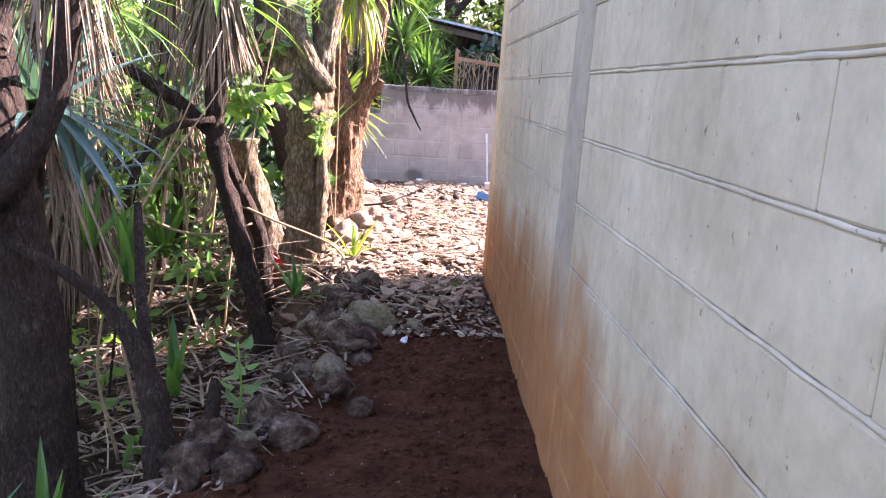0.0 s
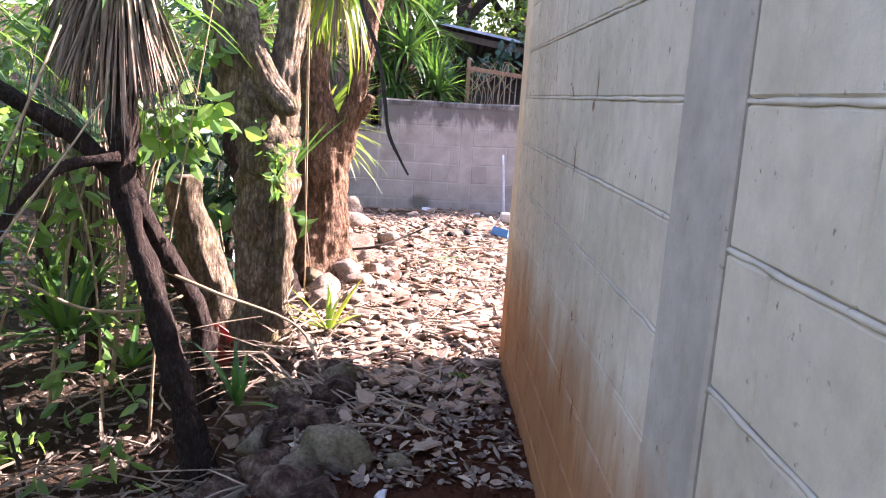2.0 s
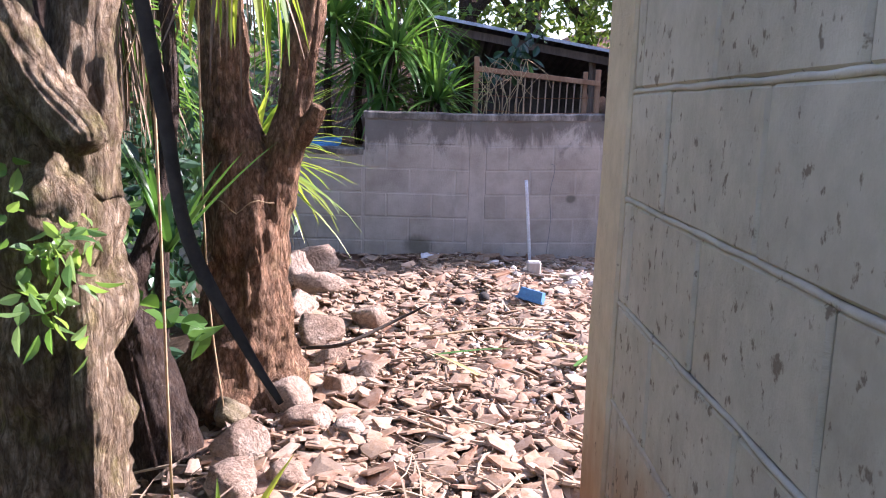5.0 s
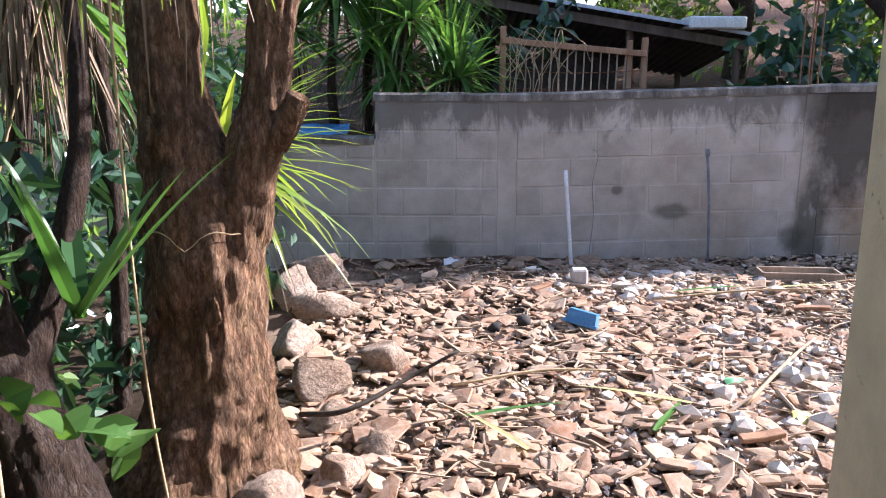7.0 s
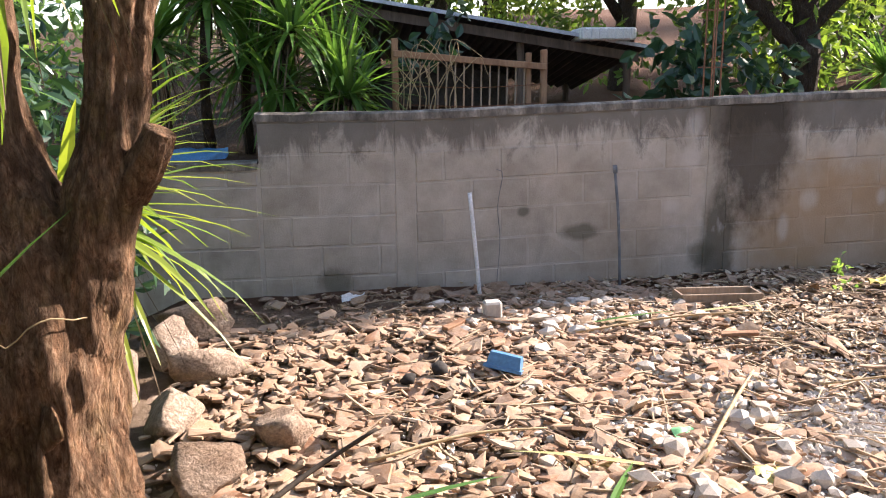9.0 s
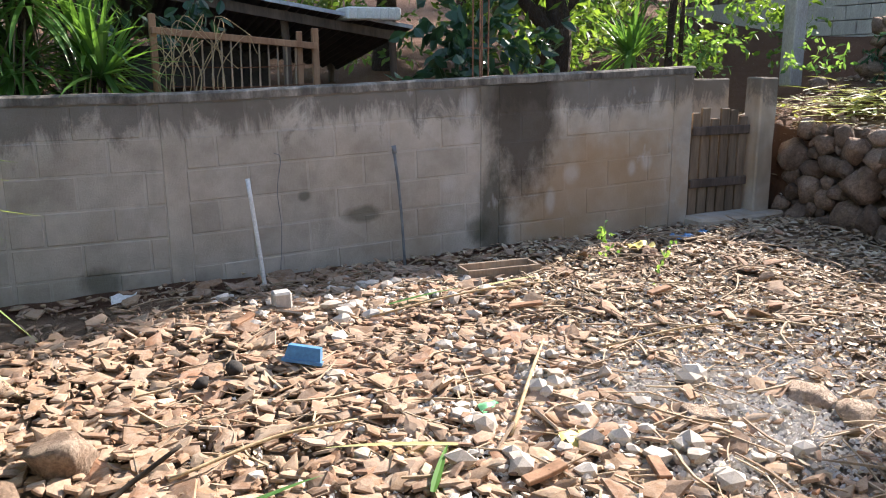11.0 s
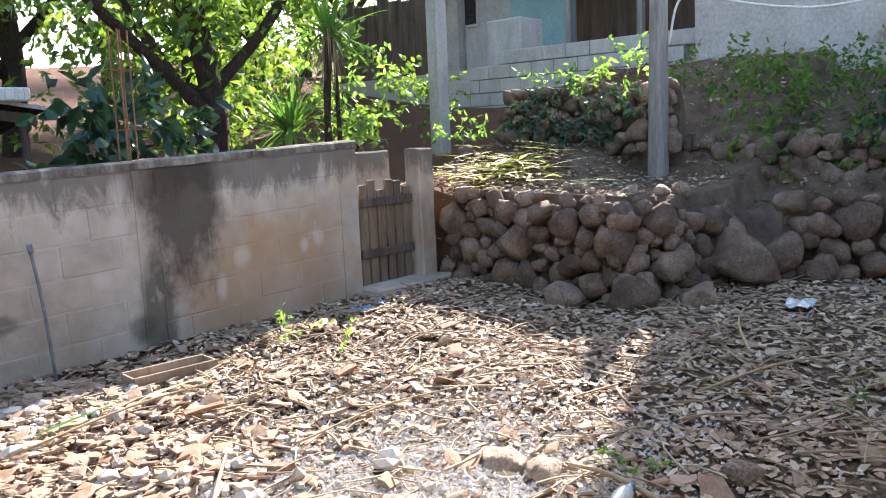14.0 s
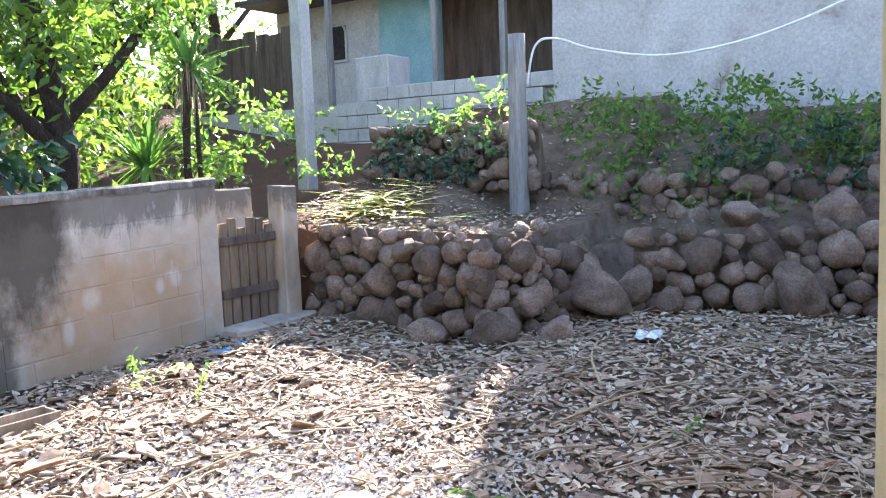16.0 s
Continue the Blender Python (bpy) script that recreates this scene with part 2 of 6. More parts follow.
def ground_stuff():
    """Red earth on the path, pale dusty earth with leaf crumbs in the yard."""
    m, nt, b = shader("earth", 0.97, 0.0, 0.1)
    v = place(nt)
    xyz = node(nt, "ShaderNodeSeparateXYZ", Vector=v)
    wob = arith(nt, "MULTIPLY", arith(nt, "SUBTRACT", noise_tex(nt, v, 2.2, 4), 0.5), 2.4)
    red = ramp(nt, noise_tex(nt, v, 8, 6, 0.7), [(0.3, (0.075, 0.027, 0.014)), (0.7, (0.185, 0.072, 0.038))])
    dust = ramp(nt, noise_tex(nt, v, 6, 6, 0.7), [(0.3, (0.15, 0.095, 0.062)), (0.7, (0.31, 0.235, 0.165))])
    f = ramp(nt, arith(nt, "MULTIPLY", arith(nt, "ADD", xyz.outputs[1], wob), 0.1), [(0.44, (0.0,)), (0.55, (1.0,))])
    col = mix(nt, f, red, dust)
    far = arith(nt, "ADD", arith(nt, "MULTIPLY", xyz.outputs[1], 0.1), arith(nt, "MULTIPLY", wob, 0.03))
    col = mix(nt, ramp(nt, far, [(0.965, (0.0,)), (0.99, (0.85,))]), col, (0.13, 0.065, 0.04))
    # the ground turns dark brown towards the tree side
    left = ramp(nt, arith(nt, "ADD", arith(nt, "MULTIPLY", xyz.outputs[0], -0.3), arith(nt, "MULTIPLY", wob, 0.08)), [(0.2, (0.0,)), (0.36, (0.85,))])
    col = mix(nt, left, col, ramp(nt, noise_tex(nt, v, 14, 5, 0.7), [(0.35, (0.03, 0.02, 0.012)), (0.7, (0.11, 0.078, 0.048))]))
    ax = arith(nt, "MULTIPLY", arith(nt, "SUBTRACT", xyz.outputs[0], 2.0), 1.1)
    ay = arith(nt, "MULTIPLY", arith(nt, "SUBTRACT", xyz.outputs[1], 7.25), 1.3)
    ar = arith(nt, "ADD", arith(nt, "SQRT", arith(nt, "ADD", arith(nt, "MULTIPLY", ax, ax), arith(nt, "MULTIPLY", ay, ay))), arith(nt, "MULTIPLY", wob, 0.25))
    col = mix(nt, ramp(nt, ar, [(0.35, (0.95,)), (0.95, (0.0,))]), col, (0.66, 0.63, 0.58))
    specks = ramp(nt, noise_tex(nt, v, 55, 2, 0.5), [(0.68, (0.0,)), (0.73, (0.7,))])
    col = mix(nt, specks, col, (0.34, 0.27, 0.2))
    nt.links.new(col, b.inputs["Base Color"])
    h = arith(nt, "ADD", noise_tex(nt, v, 60, 6, 0.75), arith(nt, "MULTIPLY", noise_tex(nt, v, 14, 4), 1.2))
    bump(nt, b, h, 1.0, 0.04)
    return m


M_EARTH = ground_stuff()
M_LIME = block_paint()
M_BEAD = block_paint("mortar_bead", (0.42, 0.36, 0.265), (0.59, 0.52, 0.40), True, 0.03, 0.95)
# column wash made paler and warmer: bounce from the sunlit yard, in the colour
M_CORNERLIT = block_paint("corner_wash_lit", (0.50, 0.39, 0.24), (0.62, 0.50, 0.33), False, -0.1)
M_PILLAR = block_paint("column_wash", (0.29, 0.25, 0.185), (0.41, 0.36, 0.275), False)
M_BLOCK = weathered_block()
M_BLOCKJOINT = weathered_block("yard_wall_mortar", (0.40, 0.352, 0.292), (0.58, 0.525, 0.452), 0.0)
M_COLUMN = rough_stuff("column_cement", [(0.3, (0.40, 0.365, 0.30)), (0.7, (0.52, 0.475, 0.40))], 4, 0.9, 60, 0.3, 0.005, (1, 1, 0.4))
M_MORTAR = rough_stuff("mortar", [(0.3, (0.20, 0.17, 0.14)), (0.45, (0.44, 0.405, 0.36)), (0.7, (0.62, 0.58, 0.53))], 9, 0.95, 80, 0.5, 0.005)
M_PALEMORTAR = rough_stuff("pale_mortar", [(0.3, (0.50, 0.47, 0.41)), (0.7, (0.66, 0.63, 0.57))], 7, 0.92, 80, 0.5, 0.005)
M_DARKJOINT = rough_stuff("open_joint", [(0.3, (0.16, 0.13, 0.10)), (0.7, (0.36, 0.33, 0.28))], 14, 0.95, 80, 0.4, 0.004)
M_COPING = rough_stuff("coping_cement", [(0.32, (0.07, 0.062, 0.052)), (0.5, (0.17, 0.15, 0.125)), (0.72, (0.38, 0.34, 0.29))], 9, 0.95, 70, 0.6, 0.006, (1, 1, 0.5))
M_ROCK = rough_stuff("field_stone", [(0.25, (0.17, 0.105, 0.065)), (0.45, (0.33, 0.235, 0.165)), (0.6, (0.44, 0.34, 0.255)), (0.75, (0.55, 0.46, 0.37))], 5, 0.95, 60, 1.0, 0.03, obj=0.22, fine=0.45)
M_DARKROCK = rough_stuff("dark_field_stone", [(0.25, (0.10, 0.062, 0.042)), (0.45, (0.22, 0.15, 0.105)), (0.6, (0.31, 0.22, 0.16)), (0.75, (0.44, 0.345, 0.265))], 5, 0.95, 55, 1.0, 0.03, obj=0.35, fine=0.4)
M_EARTHROCK = rough_stuff("earthy_stone", [(0.3, (0.02, 0.011, 0.007)), (0.44, (0.09, 0.05, 0.032)), (0.56, (0.19, 0.125, 0.085)), (0.7, (0.36, 0.28, 0.21))], 15, 0.96, 70, 1.0, 0.04, obj=0.35, fine=0.5)
M_MOSSROCK = rough_stuff("mossy_stone", [(0.25, (0.10, 0.09, 0.035)), (0.45, (0.22, 0.18, 0.10)), (0.6, (0.33, 0.27, 0.19)), (0.75, (0.45, 0.39, 0.31))], 7, 0.95, 60, 1.0, 0.03, obj=0.2, fine=0.45)
M_SHARD = shard_stuff("clay_shard", [(0.30, 0.185, 0.105), (0.22, 0.13, 0.075), (0.36, 0.245, 0.15), (0.17, 0.09, 0.05), (0.36, 0.27, 0.185), (0.29, 0.145, 0.077), (0.43, 0.33, 0.235)], 0.9, True)
M_SHARDS = shard_stuff("clay_shards", [(0.30, 0.185, 0.105), (0.22, 0.13, 0.075), (0.36, 0.245, 0.15), (0.17, 0.09, 0.05), (0.36, 0.27, 0.185), (0.29, 0.145, 0.077), (0.43, 0.33, 0.235)], 0.9)
M_PALE = shard_stuff("pale_rubble", [(0.52, 0.48, 0.42), (0.58, 0.54, 0.47), (0.42, 0.37, 0.31), (0.62, 0.585, 0.52), (0.46, 0.37, 0.28)], 0.92)
M_ASH = shard_stuff("ash_gravel", [(0.72, 0.69, 0.65), (0.60, 0.57, 0.53), (0.78, 0.75, 0.70), (0.68, 0.64, 0.59)], 0.95)
M_LITTER = shard_stuff("dry_leaves", [(0.48, 0.35, 0.21), (0.34, 0.22, 0.13), (0.56, 0.44, 0.28), (0.28, 0.175, 0.10), (0.53, 0.42, 0.28), (0.64, 0.55, 0.40)], 0.7)
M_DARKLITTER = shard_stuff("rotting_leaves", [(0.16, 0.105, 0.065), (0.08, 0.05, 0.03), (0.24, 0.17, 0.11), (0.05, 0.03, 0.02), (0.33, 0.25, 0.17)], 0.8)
M_TWIG = shard_stuff("dry_twigs", [(0.36, 0.27, 0.17), (0.24, 0.17, 0.11), (0.48, 0.39, 0.26)], 0.85)
M_STRAW = rough_stuff("dead_strap_leaf", [(0.3, (0.11, 0.072, 0.045)), (0.7, (0.37, 0.28, 0.19))], 14, 0.8, 60, 0.3, 0.004, (1, 1, 0.2), island=0.35)
M_BARK = bark_stuff("ridged_bark", [(0.3, (0.07, 0.036, 0.02)), (0.46, (0.30, 0.165, 0.092)), (0.7, (0.52, 0.35, 0.225))], 0.2)
M_BARKPALE = bark_stuff("pale_mossy_bark", [(0.28, (0.13, 0.085, 0.05)), (0.45, (0.36, 0.26, 0.155)), (0.72, (0.62, 0.52, 0.38))], 0.7)
M_BARKDARK = bark_stuff("dark_bark", [(0.28, (0.022, 0.016, 0.013)), (0.5, (0.075, 0.055, 0.045)), (0.75, (0.2, 0.16, 0.13))])
M_STRAP = leaf_stuff("strap_leaf", (0.05, 0.125, 0.035), (0.13, 0.26, 0.06), 0.34, 0.42)
# brighter copy of the single strap leaf, with sunlight put into its colour
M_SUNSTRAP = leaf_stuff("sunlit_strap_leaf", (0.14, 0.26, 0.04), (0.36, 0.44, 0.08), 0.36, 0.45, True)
M_STRAPLONE = leaf_stuff("strap_leaf_single", (0.04, 0.12, 0.035), (0.11, 0.25, 0.05), 0.36, 0.35, True)
# strap leaf again, yellower and lighter so the colour carries sun
M_STRAPSUN = leaf_stuff("yellow_sunlit_strap_leaf", (0.10, 0.20, 0.03), (0.30, 0.36, 0.06), 0.4, 0.45)
M_BLUELEAF = leaf_stuff("bluish_strap_leaf", (0.04, 0.10, 0.085), (0.11, 0.2, 0.17), 0.32, 0.25)
M_BROAD = leaf_stuff("broad_leaf", (0.06, 0.15, 0.045), (0.21, 0.33, 0.105), 0.30, 0.5)
M_BROADLONE = leaf_stuff("broad_leaf_single", (0.09, 0.20, 0.05), (0.25, 0.40, 0.11), 0.33, 0.5, True)
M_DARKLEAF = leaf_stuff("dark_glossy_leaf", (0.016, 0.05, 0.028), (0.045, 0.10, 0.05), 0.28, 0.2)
M_FARLEAF = leaf_stuff("canopy_leaf", (0.04, 0.10, 0.022), (0.16, 0.25, 0.05), 0.38, 0.45)
# canopy leaf for the far trees, sunshine mixed into a brighter base colour
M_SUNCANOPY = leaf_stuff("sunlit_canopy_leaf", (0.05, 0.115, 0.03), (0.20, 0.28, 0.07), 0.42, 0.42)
M_WOOD = rough_stuff("grey_timber", [(0.3, (0.22, 0.16, 0.11)), (0.7, (0.42, 0.33, 0.24))], 7, 0.85, 60, 0.5, 0.004, (1, 1, 0.15))
M_REDWOOD = rough_stuff("brown_timber", [(0.3, (0.20, 0.10, 0.055)), (0.7, (0.40, 0.24, 0.14))], 7, 0.85, 60, 0.5, 0.004, (1, 1, 0.2))
M_DARKWOOD = rough_stuff("dark_timber", [(0.3, (0.06, 0.042, 0.032)), (0.7, (0.17, 0.125, 0.095))], 7, 0.88, 60, 0.5, 0.004, (1, 1, 0.15))
M_GATE = rough_stuff("gate_boards", [(0.3, (0.10, 0.068, 0.042)), (0.7, (0.25, 0.18, 0.12))], 8, 0.88, 60, 0.6, 0.005, (1, 1, 0.12), obj=0.15)
M_SHEET = rough_stuff("rusted_roof_sheet", [(0.3, (0.035, 0.032, 0.035)), (0.7, (0.10, 0.085, 0.08))], 5, 0.6, 40, 0.2, 0.003)
M_SHEETEDGE = rough_stuff("zinc_edge", [(0.3, (0.33, 0.36, 0.42)), (0.7, (0.55, 0.58, 0.62))], 8, 0.4, 40, 0.2, 0.003)
M_RUST = rough_stuff("rusty_iron", [(0.3, (0.12, 0.05, 0.03)), (0.7, (0.28, 0.14, 0.08))], 20, 0.8, 90, 0.4, 0.002)
M_PIPE = rough_stuff("grey_plastic_pipe", [(0.3, (0.62, 0.62, 0.61)), (0.7, (0.80, 0.80, 0.78))], 12, 0.5, 80, 0.1, 0.001)
M_DARKPIPE = rough_stuff("dark_iron_rod", [(0.3, (0.10, 0.11, 0.12)), (0.7, (0.25, 0.26, 0.27))], 12, 0.55, 80, 0.2, 0.001)
M_BLUE = rough_stuff("blue_plastic", [(0.3, (0.045, 0.16, 0.33)), (0.7, (0.075, 0.24, 0.45))], 9, 0.4, 60, 0.1, 0.001, spec=0.5)
M_TARP = rough_stuff("blue_tarpaulin", [(0.3, (0.06, 0.24, 0.48)), (0.7, (0.12, 0.36, 0.62))], 6, 0.45, 60, 0.3, 0.003, spec=0.5)
M_RED = rough_stuff("red_plastic", [(0.3, (0.48, 0.055, 0.045)), (0.7, (0.62, 0.10, 0.08))], 9, 0.38, 60, 0.1, 0.001, spec=0.5)
M_WHITE = rough_stuff("white_plastic", [(0.3, (0.6, 0.6, 0.58)), (0.7, (0.8, 0.8, 0.78))], 9, 0.5, 60, 0.15, 0.001)
M_GREENPL = rough_stuff("green_plastic", [(0.3, (0.10, 0.42, 0.16)), (0.7, (0.25, 0.6, 0.3))], 9, 0.4, 60, 0.1, 0.001)
M_YELLOW = rough_stuff("yellow_plastic", [(0.3, (0.55, 0.45, 0.10)), (0.7, (0.72, 0.62, 0.25))], 9, 0.5, 60, 0.1, 0.001)
M_CHAR = rough_stuff("charred_stick", [(0.3, (0.012, 0.011, 0.010)), (0.7, (0.05, 0.045, 0.04))], 12, 0.9, 80, 0.5, 0.004)
M_VINE = rough_stuff("dark_vine", [(0.3, (0.02, 0.016, 0.012)), (0.7, (0.07, 0.055, 0.04))], 20, 0.85, 80, 0.4, 0.003)
M_DRYVINE = rough_stuff("dry_vine", [(0.3, (0.32, 0.22, 0.11)), (0.7, (0.52, 0.40, 0.24))], 20, 0.85, 80, 0.4, 0.003)
M_CABLE = rough_stuff("white_cable", [(0.3, (0.62, 0.62, 0.60)), (0.7, (0.75, 0.75, 0.73))], 9, 0.5, 60, 0.1, 0.001)
M_PLASTER = rough_stuff("old_plaster", [(0.3, (0.24, 0.19, 0.15)), (0.4, (0.40, 0.37, 0.335)), (0.7, (0.50, 0.475, 0.44))], 1.6, 0.92, 25, 0.6, 0.01)
M_TEAL = rough_stuff("teal_paint", [(0.3, (0.20, 0.34, 0.34)), (0.7, (0.30, 0.45, 0.44))], 3, 0.85, 30, 0.3, 0.005)
M_POST = rough_stuff("concrete_post", [(0.3, (0.34, 0.32, 0.29)), (0.7, (0.50, 0.48, 0.44))], 5, 0.92, 60, 0.4, 0.005, (1, 1, 0.4))
M_GREYPOST = rough_stuff("weathered_pole", [(0.3, (0.16, 0.145, 0.13)), (0.7, (0.36, 0.33, 0.29))], 8, 0.9, 60, 0.6, 0.006, (1, 1, 0.12))
M_BOTTLE = rough_stuff("clear_plastic", [(0.3, (0.50, 0.56, 0.50)), (0.7, (0.70, 0.74, 0.68))], 9, 0.15, 60, 0.1, 0.001, spec=0.6)
M_PALM = leaf_stuff("cut_palm_leaf", (0.26, 0.34, 0.09), (0.62, 0.58, 0.32), 0.5, 0.3)

# ---- mesh tools ----
class Geo:
    """Vertices and faces gathered for one mesh."""
    def __init__(self):
        self.v, self.f = [], []

    def add(self, verts, faces):
        k = len(self.v)
        self.v.extend(verts)
        self.f.extend([tuple(i + k for i in f) for f in faces])
        return self

    def mesh(self, name, mat, smooth=False):
        me = bpy.data.meshes.new(name)
        me.from_pydata([tuple(p) for p in self.v], [], self.f)
        me.materials.append(mat)
        if smooth:
            me.polygons.foreach_set("use_smooth", [True] * len(me.polygons))
        me.update()
        return me


def thing(name, label, category, group="", kind="", at=(0, 0, 0)):
    ob = new(name)
    ob.empty_display_size = 0.1
    ob.location = at
    return tagged(ob, label, category, group, kind)


def solid(name, geo, mat, label, category, group="", kind="", smooth=False):
    return tagged(new(name, geo.mesh(name, mat, smooth)), label, category, group, kind)


def part(name, geo, mat, parent, label="", smooth=False):
    ob = new(name, geo if isinstance(geo, bpy.types.Mesh) else geo.mesh(name, mat, smooth))
    ob.parent = parent
    if label:
        ob["label"] = label
    # geometry is given in world coordinates
    off = Vector((0, 0, 0))
    p = parent
    while p:
        off += Vector(p.location)
        p = p.parent
    ob.location = -off
    return ob


def piece(name, mesh_data, parent, m):
    """A piece that shares its mesh with others of its kind; m is its pose in the world."""
    ob = new(name, mesh_data)
    ob.parent = parent
    off = Vector((0, 0, 0))
    p = parent
    while p:
        off += Vector(p.location)
        p = p.parent
    ob.matrix_basis = Matrix.Translation(-off) @ m
    return ob


def box(x0, x1, y0, y1, z0, z1, b=0.0):
    """A block with its upright and top edges taken off by b."""
    g = Geo()
    if b <= 0:
        g.add([(x, y, z) for z in (z0, z1) for y in (y0, y1) for x in (x0, x1)], [(0, 2, 3, 1), (4, 5, 7, 6), (0, 1, 5, 4), (2, 6, 7, 3), (0, 4, 6, 2), (1, 3, 7, 5)])
        return g
    cx, cy, cz = (x0 + x1) / 2, (y0 + y1) / 2, (z0 + z1) / 2
    hx, hy, hz = (x1 - x0) / 2, (y1 - y0) / 2, (z1 - z0) / 2
    vs, idx = [], {}
    for sx in (-1, 1):
        for sy in (-1, 1):
            for sz in (-1, 1):
                for a in range(3):
                    p = [sx * (hx - (b if a != 0 else 0)), sy * (hy - (b if a != 1 else 0)), sz * (hz - (b if a != 2 else 0))]
                    idx[sx, sy, sz, a] = len(vs)
                    vs.append((cx + p[0], cy + p[1], cz + p[2]))
    fs = []
    for a in range(3):
        o = [(-1, -1), (1, -1), (1, 1), (-1, 1)]
        for s in (-1, 1):
            q = []
            for u, w in (o if s > 0 else o[::-1]):
                k = [u, w]
                k.insert(a, s)
                if a == 1:
                    k = [w, s, u]
                q.append(idx[(*k, a)])
            fs.append(tuple(q))
    for a, c in ((0, 1), (0, 2), (1, 2)):
        e = 3 - a - c
        for sa in (-1, 1):
            for sc in (-1, 1):
                def key(se, ax):
                    k = [0, 0, 0]
                    k[a], k[c], k[e] = sa, sc, se
                    return idx[(*k, ax)]
                fs.append((key(-1, a), key(1, a), key(1, c), key(-1, c)))
    for sx in (-1, 1):
        for sy in (-1, 1):
            for sz in (-1, 1):
                fs.append(tuple(idx[sx, sy, sz, a] for a in range(3)))
    return g.add(vs, fs)


def wobble(geo, amount, scale, seed=0.0):
    o = Vector((seed * 7.3, seed * 3.1, seed * 5.7))
    geo.v = [tuple(Vector(p) + noise.noise_vector((Vector(p) + o) * scale) * amount) for p in geo.v]
    return geo


def refined(geo, cuts=1, tidy=True):
    bm = bmesh.new()
    me = bpy.data.meshes.new("tmp")
    me.from_pydata([tuple(p) for p in geo.v], [], geo.f)
    bm.from_mesh(me)
    bpy.data.meshes.remove(me)
    bmesh.ops.recalc_face_normals(bm, faces=bm.faces)
    if cuts:
        bmesh.ops.subdivide_edges(bm, edges=bm.edges, cuts=cuts, use_grid_fill=True)
    out = Geo()
    bm.verts.index_update()
    out.add([v.co.copy() for v in bm.verts], [tuple(v.index for v in f.verts) for f in bm.faces])
    bm.free()
    return out


def spline(points, per=6):
    """Points of a smooth curve through the given ones (x, y, z, radius)."""
    p = [Vector(q) for q in points]
    p = [p[0] * 2 - p[1]] + p + [p[-1] * 2 - p[-2]]
    out = []
    for i in range(1, len(p) - 2):
        for k in range(per):
            t = k / per
            out.append(0.5 * ((2 * p[i]) + (p[i + 1] - p[i - 1]) * t + (2 * p[i - 1] - 5 * p[i] + 4 * p[i + 1] - p[i + 2]) * t * t + (3 * p[i] - p[i - 1] - 3 * p[i + 1] + p[i + 2]) * t ** 3))
    out.append(p[-2])
    return out


def tube(points, sides=10, per=5, rough=0.0, knot=8.0, ridge=0.0, close=True, flake=0.0):
    """A limb: (x, y, z, radius) points, with lumps and upright ridges in its bark."""
    pts = spline([Vector(q) for q in points], per) if per > 1 else [Vector(q) for q in points]
    g = Geo()
    xyz = [Vector(q[:3]) for q in pts]
    side = None
    for i, q in enumerate(pts):
        d = (xyz[min(i + 1, len(pts) - 1)] - xyz[max(i - 1, 0)]).normalized()
        if side is None:
            side = d.orthogonal().normalized()
        side = (side - d * side.dot(d)).normalized()
        up = d.cross(side)
        for k in range(sides):
            a = 2 * math.pi * k / sides
            n = side * math.cos(a) + up * math.sin(a)
            r = q[3]
            if rough:
                c = xyz[i] + n * r
                r *= 1 + rough * noise.noise(c * knot) + rough * 0.45 * noise.noise(c * knot * 3.1)
                if flake:
                    r *= 1 + flake * noise.noise(Vector((c.x * 26, c.y * 26, c.z * 7))) + flake * 0.6 * abs(noise.noise(Vector((c.x * 60, c.y * 60, c.z * 17))))
                if ridge:
                    r *= 1 + ridge * (abs(noise.noise(Vector((n.x * 4.5, n.y * 4.5, c.z * 3.0 + 3)))) * 2 - 0.5)
            g.v.append(xyz[i] + n * r)
    for i in range(len(pts) - 1):
        for k in range(sides):
            a, b = i * sides + k, i * sides + (k + 1) % sides
            g.f.append((a, b, b + sides, a + sides))
    if close:
        g.f.append(tuple(range(sides))[::-1])
        g.f.append(tuple(range((len(pts) - 1) * sides, len(pts) * sides)))
    return g


def joined(*geos):
    out = Geo()
    for g in geos:
        out.add(g.v, g.f)
    return out


def any_way(rng, lean=0.0):
    while True:
        v = Vector((rng.uniform(-1, 1), rng.uniform(-1, 1), rng.uniform(-1, 1)))
        if 0.1 < v.length < 1:
            v.normalize()
            v.z += lean
            return v.normalized()


def stone(cx, cy, cz, rx, ry, rz, seed, lumps=0.34, level=2, turn=None, flat=0.0):
    bm = bmesh.new()
    bmesh.ops.create_icosphere(bm, subdivisions=level, radius=1)
    g = Geo()
    rng = random.Random(seed)
    rot = Matrix.Rotation(rng.uniform(0, 6.28) if turn is None else turn, 3, "Z")
    o = Vector((seed * 1.7 % 50, seed * 2.3 % 50, seed * 0.9 % 50))
    cuts = []
    for _ in range(15):
        c = any_way(rng)
        cuts.append((c, rng.uniform(0.5, 0.8)))
    for v in bm.verts:
        n = v.co.normalized()
        k = 1 + lumps * noise.noise(n * 1.3 + o) + lumps * 0.5 * noise.noise(n * 3 + o)
        p = n * k
        for c, far in cuts:
            over = p.dot(c) - far
            if over > 0:
                p = p - c * over * 0.9
        p = p * (1 + 0.11 * noise.noise(n * 5 + o) + 0.06 * noise.noise(n * 12 + o))
        p = rot @ Vector((p.x * rx, p.y * ry, p.z * rz))
        g.v.append((cx + p.x, cy + p.y, cz + p.z))
    bm.verts.index_update()
    g.f = [tuple(v.index for v in f.verts) for f in bm.faces]
    bm.free()
    return g


